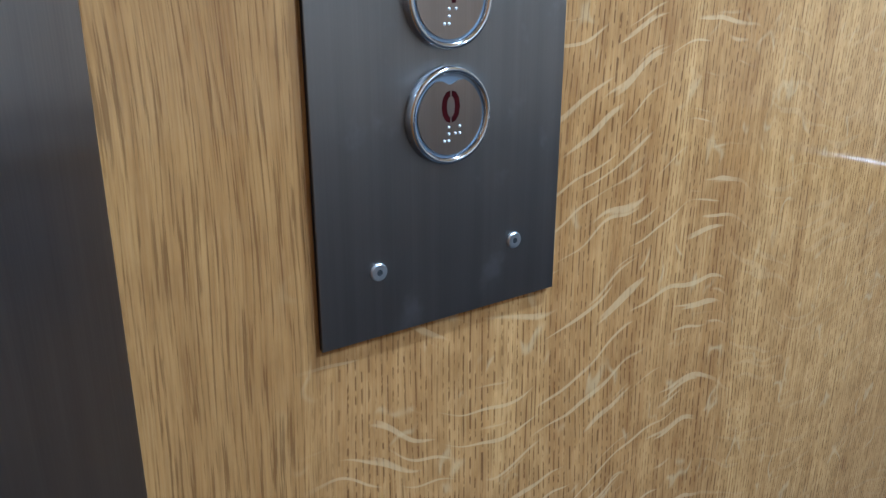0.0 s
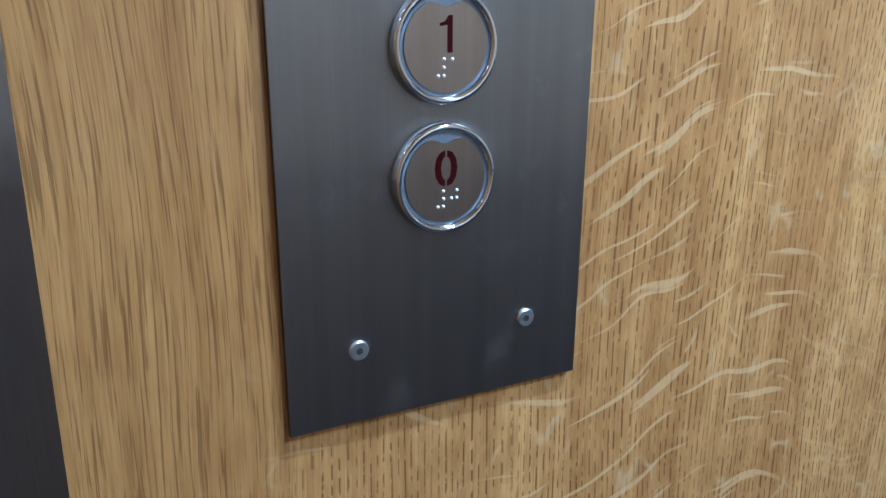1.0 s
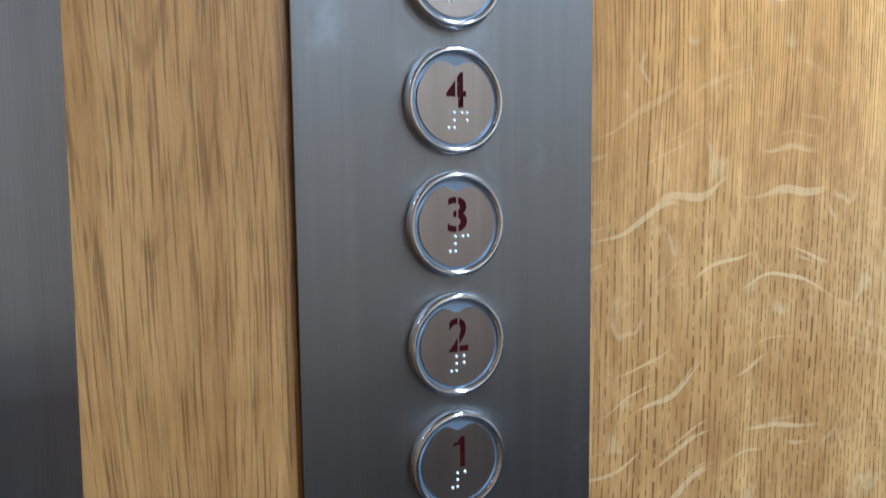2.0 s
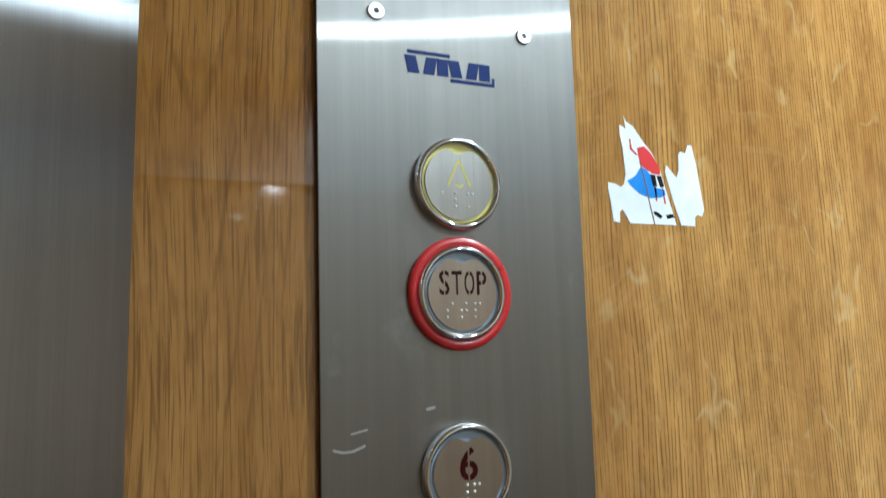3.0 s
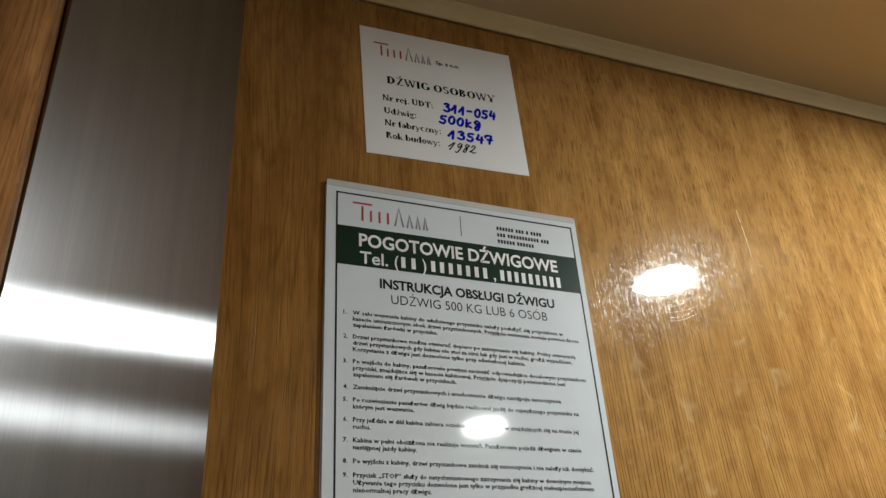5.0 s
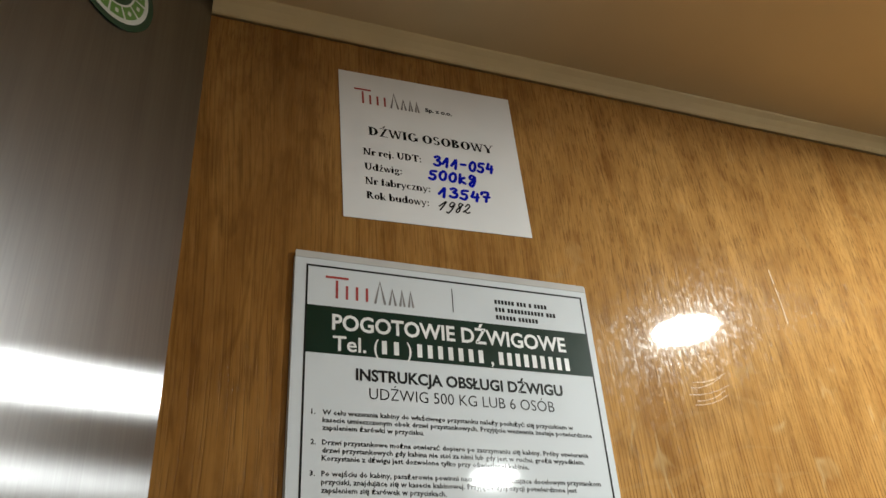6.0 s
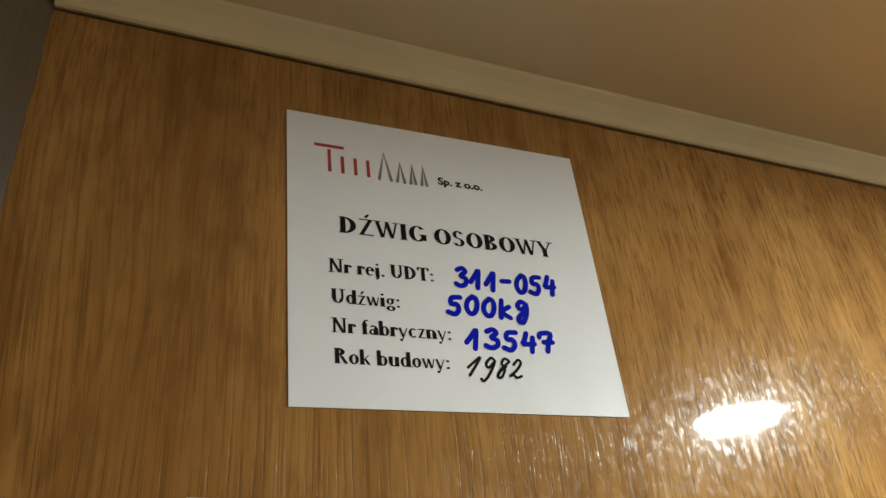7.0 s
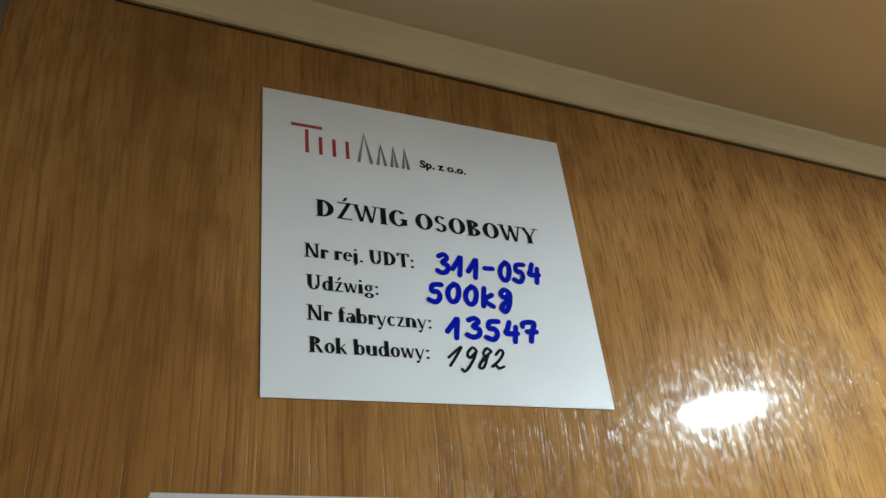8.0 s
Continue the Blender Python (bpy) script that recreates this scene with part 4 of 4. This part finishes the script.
def serif_write(body, x, z, cap, width, y):
    """A line in the serif alphabet, fitted to a width; strokes lie a hair above one another."""
    bm = bmesh.new()
    plain_body = body.replace("Ź", "Z").replace("ź", "z")
    kx, pen, deep = width / sum(SERIF[c][0] for c in plain_body), 0.0, 0

    def face(pts):
        vs = [bm.verts.new((x + kx * (pen + px), y - 0.000004 * (deep % 7), z + cap * pz)) for px, pz in pts]
        f = bm.faces.new(vs)
        f.normal_update()
        if f.normal.y > 0:
            f.normal_flip()

    for sign, c in zip(body, plain_body):
        advance, items = SERIF[c]
        if sign in "Źź":
            top = 1.1 if sign == "Ź" else 0.76
            items = items + [("d", advance / 2 - 0.08, top, advance / 2 + 0.04, top + 0.22, 0.12)]
        for kind, *q in items:
            deep += 1
            if kind in "vt":
                half = 0.108 if kind == "v" else 0.060
                face(rect(q[0] - half, q[0] + half, q[1], q[2]))
            elif kind == "h":
                face(rect(q[0], q[1], q[2], q[2] + 0.07))
            elif kind == "s":
                z0 = q[1] if q[1] == 0 else q[1] - 0.045
                face(rect(q[0] - 0.16, q[0] + 0.16, z0, z0 + 0.045))
            elif kind == "d":
                face([(q[0], q[1]), (q[0] + q[4], q[1]), (q[2] + q[4], q[3]), (q[2], q[3])])
            elif kind == "p":
                face([(q[0] + 0.09 * math.cos(a * math.pi / 5), q[1] + 0.08 * math.sin(a * math.pi / 5)) for a in range(10)])
            else:
                cx, cz, rx, rz, a0, a1 = q
                thick = min(0.225, 0.66 * rx)
                n = max(6, int(abs(a1 - a0) / 15))
                for k in range(n):
                    b0, b1 = (radians(a0 + (a1 - a0) * j / n) for j in (k, k + 1))
                    face([(cx + rx * math.cos(b0), cz + rz * math.sin(b0)), (cx + rx * math.cos(b1), cz + rz * math.sin(b1)),
                          (cx + (rx - thick) * math.cos(b1), cz + (rz - 0.075) * math.sin(b1)), (cx + (rx - thick) * math.cos(b0), cz + (rz - 0.075) * math.sin(b0))])
        pen += advance
    return bm


def handwriting(body, x, z, w, h, pen, y, slant, glyphs):
    step = w / len(body)
    lines = []
    for n, sign in enumerate(body):
        wobble = 0.05 * h * math.sin(2.3 * n + len(body))
        for line in glyphs[sign]:
            pts = [Vector((x + n * step + px * step + slant * pz * h, z + wobble + pz * h)) for px, pz in line]
            curve = []
            for i in range(len(pts) - 1):
                p0, p1, p2, p3 = pts[max(0, i - 1)], pts[i], pts[i + 1], pts[min(len(pts) - 1, i + 2)]
                for s in range(4):
                    t = s / 4
                    curve.append(0.5 * (2 * p1 + (p2 - p0) * t + (2 * p0 - 5 * p1 + 4 * p2 - p3) * t * t + (3 * p1 - p0 - 3 * p2 + p3) * t ** 3))
            lines.append(curve + [pts[-1]])
    return strokes(lines, pen, y, y + 0.0001)


def data_card():
    cx, cz = 0.0083, 2.0953
    card = part("data_card", sheet_body(0.1020, 0.0960, 0.0002), PAPER)
    card.matrix_basis = pose(cx, -0.0002, cz, 0, -1.3, 0)
    tagged(card, "white paper lift data card with blue handwriting, on veneer", "notice")
    y = -0.0003

    def at(x, z):
        """From wall to card, which hangs slightly askew."""
        a = radians(1.3)
        dx, dz = x - cx, z - cz
        return dx * math.cos(a) + dz * math.sin(a), -dx * math.sin(a) + dz * math.cos(a)

    x, z = at(0.0172, 2.0740)
    firm_mark(x, z, 0.0372, 0.0102, y, card)
    x, z = at(0.0573, 2.0762)
    part_mesh("firm_line", write("Sp. z o.o.", x, z, 0.0026, 0.0158, y, 0.035), MATT_BLACK_INK, card)
    x, z = at(0.0242, 2.0527)
    part("title", serif_write("DŹWIG OSOBOWY", x, z, 0.0056, 0.0718, y), MATT_BLACK_INK, card)
    for body, px, pz, w in (("Nr rej. UDT:", 0.0211, 2.0392, 0.0322), ("Udźwig:", 0.0216, 2.0296, 0.0206), ("Nr fabryczny:", 0.0218, 2.0207, 0.0354), ("Rok budowy:", 0.0222, 2.0118, 0.0337)):
        x, z = at(px, pz)
        part("text_line", serif_write(body, x, z, 0.0044, w, y), MATT_BLACK_INK, card)
    for body, px, pz, w, h, pen, ink in (("311-054", 0.0597, 2.0394, 0.0352, 0.0062, 0.0016, MARKER_BLUE), ("500kg", 0.0562, 2.0302, 0.0278, 0.0058, 0.0016, MARKER_BLUE),
                                         ("13547", 0.0612, 2.0198, 0.0294, 0.0059, 0.0016, MARKER_BLUE), ("1982", 0.0606, 2.0114, 0.0170, 0.0056, 0.0008, MATT_BLACK_INK)):
        x, z = at(px, pz)
        part("handwriting", handwriting(body, x, z, w, h, pen, y, *((0.1, GLYPHS) if ink is MARKER_BLUE else (0.35, PEN_GLYPHS))), ink, card, "blue marker figures" if ink is MARKER_BLUE else "thin black pen figures")
    return card


data_card()


# ---------------------------------------------------------------- stickers
def torn_sticker():
    """What is left of a sticker: two white pieces with ragged edges, and remains of its print."""
    sx, sz, kx, kz = 0.1382, 1.6812, 0.000105, 0.0000832

    def w(pts):
        return [(sx + (x - 80) * kx, sz - (y - 45) * kz) for x, y in pts]

    base = part("torn_sticker", prism(w([(187, 45), (200, 75), (238, 100), (292, 190), (330, 240), (372, 330), (404, 470), (450, 660), (190, 662), (175, 628), (152, 585), (136, 600), (134, 660),
                                         (100, 655), (92, 560), (80, 470), (84, 435), (118, 440), (150, 458), (168, 440), (180, 380), (172, 230), (160, 150), (162, 98), (176, 105), (196, 118)]), -0.00025, -0.00002), STICKER_WHITE)
    part("scrap", prism(w([(414, 310), (440, 345), (470, 380), (484, 330), (488, 240), (500, 222), (530, 228), (548, 178), (570, 176), (592, 300), (606, 440), (620, 560), (604, 604), (580, 592), (562, 610), (560, 662), (478, 660), (440, 520), (404, 350)]), -0.00025, -0.00002), STICKER_WHITE, base)
    y0, y1 = -0.00033, -0.00024
    part("blue_patch", prism(w([(268, 330), (300, 350), (318, 378), (328, 440), (352, 450), (392, 455), (398, 486), (370, 504), (310, 512), (250, 490), (205, 448), (186, 420), (230, 390)]), y0, y1), STICKER_BLUE, base, "blue printed patch")
    part("red_patch", prism(w([(252, 222), (292, 210), (322, 240), (346, 280), (372, 330), (374, 372), (330, 366), (290, 340), (268, 322), (256, 270)]), y0 - 0.00005, y1), STICKER_RED, base, "red printed patch")
    part("dark_patch", joined([w([(316, 370), (344, 376), (352, 442), (328, 440)]), w([(352, 378), (378, 376), (392, 440), (370, 446)]), w([(320, 586), (345, 590), (372, 612), (360, 628), (326, 604)]), w([(390, 604), (430, 596), (440, 616), (400, 628)])], y0 - 0.00008, y1), BLACK_INK, base, "black printed marks")
    part("red_line", joined([w([(334, 444), (346, 444), (348, 526), (340, 526)]), w([(378, 448), (386, 448), (396, 540), (388, 540)]), w([(210, 175), (218, 172), (222, 228), (252, 262), (246, 268), (212, 235)])], y0, y1), STICKER_RED, base, "thin red printed lines")
    part("tear", strokes([w([(262, 300), (290, 450), (306, 560), (324, 660)])], 0.0005, y0 - 0.0001, y1), OAK_DARK, base, "thin tear that bares the wood")
    return tagged(base, "torn white sticker with red and blue print on veneer", "sticker")


torn_sticker()


def inspection_sticker():
    """Round month sticker on the steel corner."""
    r = 0.0205
    base = part("inspection_sticker", disc(r * 1.16, 0, 0.0002), LABEL_DARK)
    d = 0.0612
    z = 2.0785
    nrm = Vector((0.7071, -0.7071, 0)) * 0.0006
    x0 = corner_x(z)
    base.matrix_basis = pose(x0 - 0.7071 * d + nrm.x, -0.7071 * d + nrm.y, z, 0, 0, 45)
    part("white_ring", disc(r, 0.0001, 0.0003), LABEL_WHITE, base)
    for k in range(12):
        a0, a1 = 2 * math.pi * (k + 0.07) / 12, 2 * math.pi * (k + 0.93) / 12
        arc = [(0.89 * r * math.sin(a0 + (a1 - a0) * s / 5), 0.89 * r * math.cos(a0 + (a1 - a0) * s / 5)) for s in range(6)]
        arc += [(0.60 * r * math.sin(a1 - (a1 - a0) * s / 5), 0.60 * r * math.cos(a1 - (a1 - a0) * s / 5)) for s in range(6)]
        part("month_field", prism(arc, -0.00036, -0.0002), LABEL_GREEN, base)
        a = (a0 + a1) / 2
        bx, bz = 0.75 * r * math.sin(a), 0.75 * r * math.cos(a)
        part("month_bar", prism(rect(bx - 0.0009, bx + 0.0009, bz - 0.0011, bz + 0.0011), -0.0004, -0.0003), LABEL_WHITE, base)
    part("year_field", disc(0.55 * r, 0.0002, 0.00036), LABEL_DARK, base, "dark green middle field")
    part_mesh("year", write("2024", 0, -0.0012, 0.0045, 0.0135, -0.00042, 0.0, centre=True), LABEL_WHITE, base, "white year figures")
    return tagged(base, "round green and white inspection sticker on brushed steel", "sticker")


inspection_sticker()

# ---------------------------------------------------------------- wear
SCRATCH = plain("scratched_varnish", (0.56, 0.37, 0.17), 0.35)
RUBBED = plain("rubbed_varnish", (0.47, 0.28, 0.11), 0.4)
SCUFF = plain("pale_scuff", (0.46, 0.46, 0.47), 0.35, 0.8)
part("scratch", strokes([[(0.2688, 2.0021), (0.2693, 1.9930)], [(0.2694, 1.9900), (0.2700, 1.9790), (0.2702, 1.9670)]], 0.0006, -0.00008, 0.0), SCRATCH, wall, "pale scratch in the varnish")
for line, w in (([(0.0050, 0.3683), (0.0085, 0.3672), (0.0125, 0.3674), (0.0170, 0.3690)], 0.0009), ([(0.0120, 0.3738), (0.0160, 0.3746), (0.0182, 0.3750)], 0.0006), ([(0.0432, 0.3812), (0.0462, 0.3817)], 0.0012)):
    part("scuff", strokes([line], w, -PT - 0.00004, -PT + 0.0001), SCUFF, panel, "pale scuff on the steel")
for k in range(5):
    z0 = 1.9140 + 0.0029 * k + 0.0007 * math.sin(5 * k)
    x0, x1 = 0.191 + 0.0022 * math.sin(2.1 * k), 0.2135 + 0.0026 * math.sin(3.7 * k)
    bow = [(x0 + (x1 - x0) * u, z0 + 0.0068 * u * u) for u in (0, 0.25, 0.5, 0.75, 1)]
    part("scratch", strokes([bow], 0.0003, -0.00006, 0.0), RUBBED, wall, "faint rubbed scratch in the varnish")
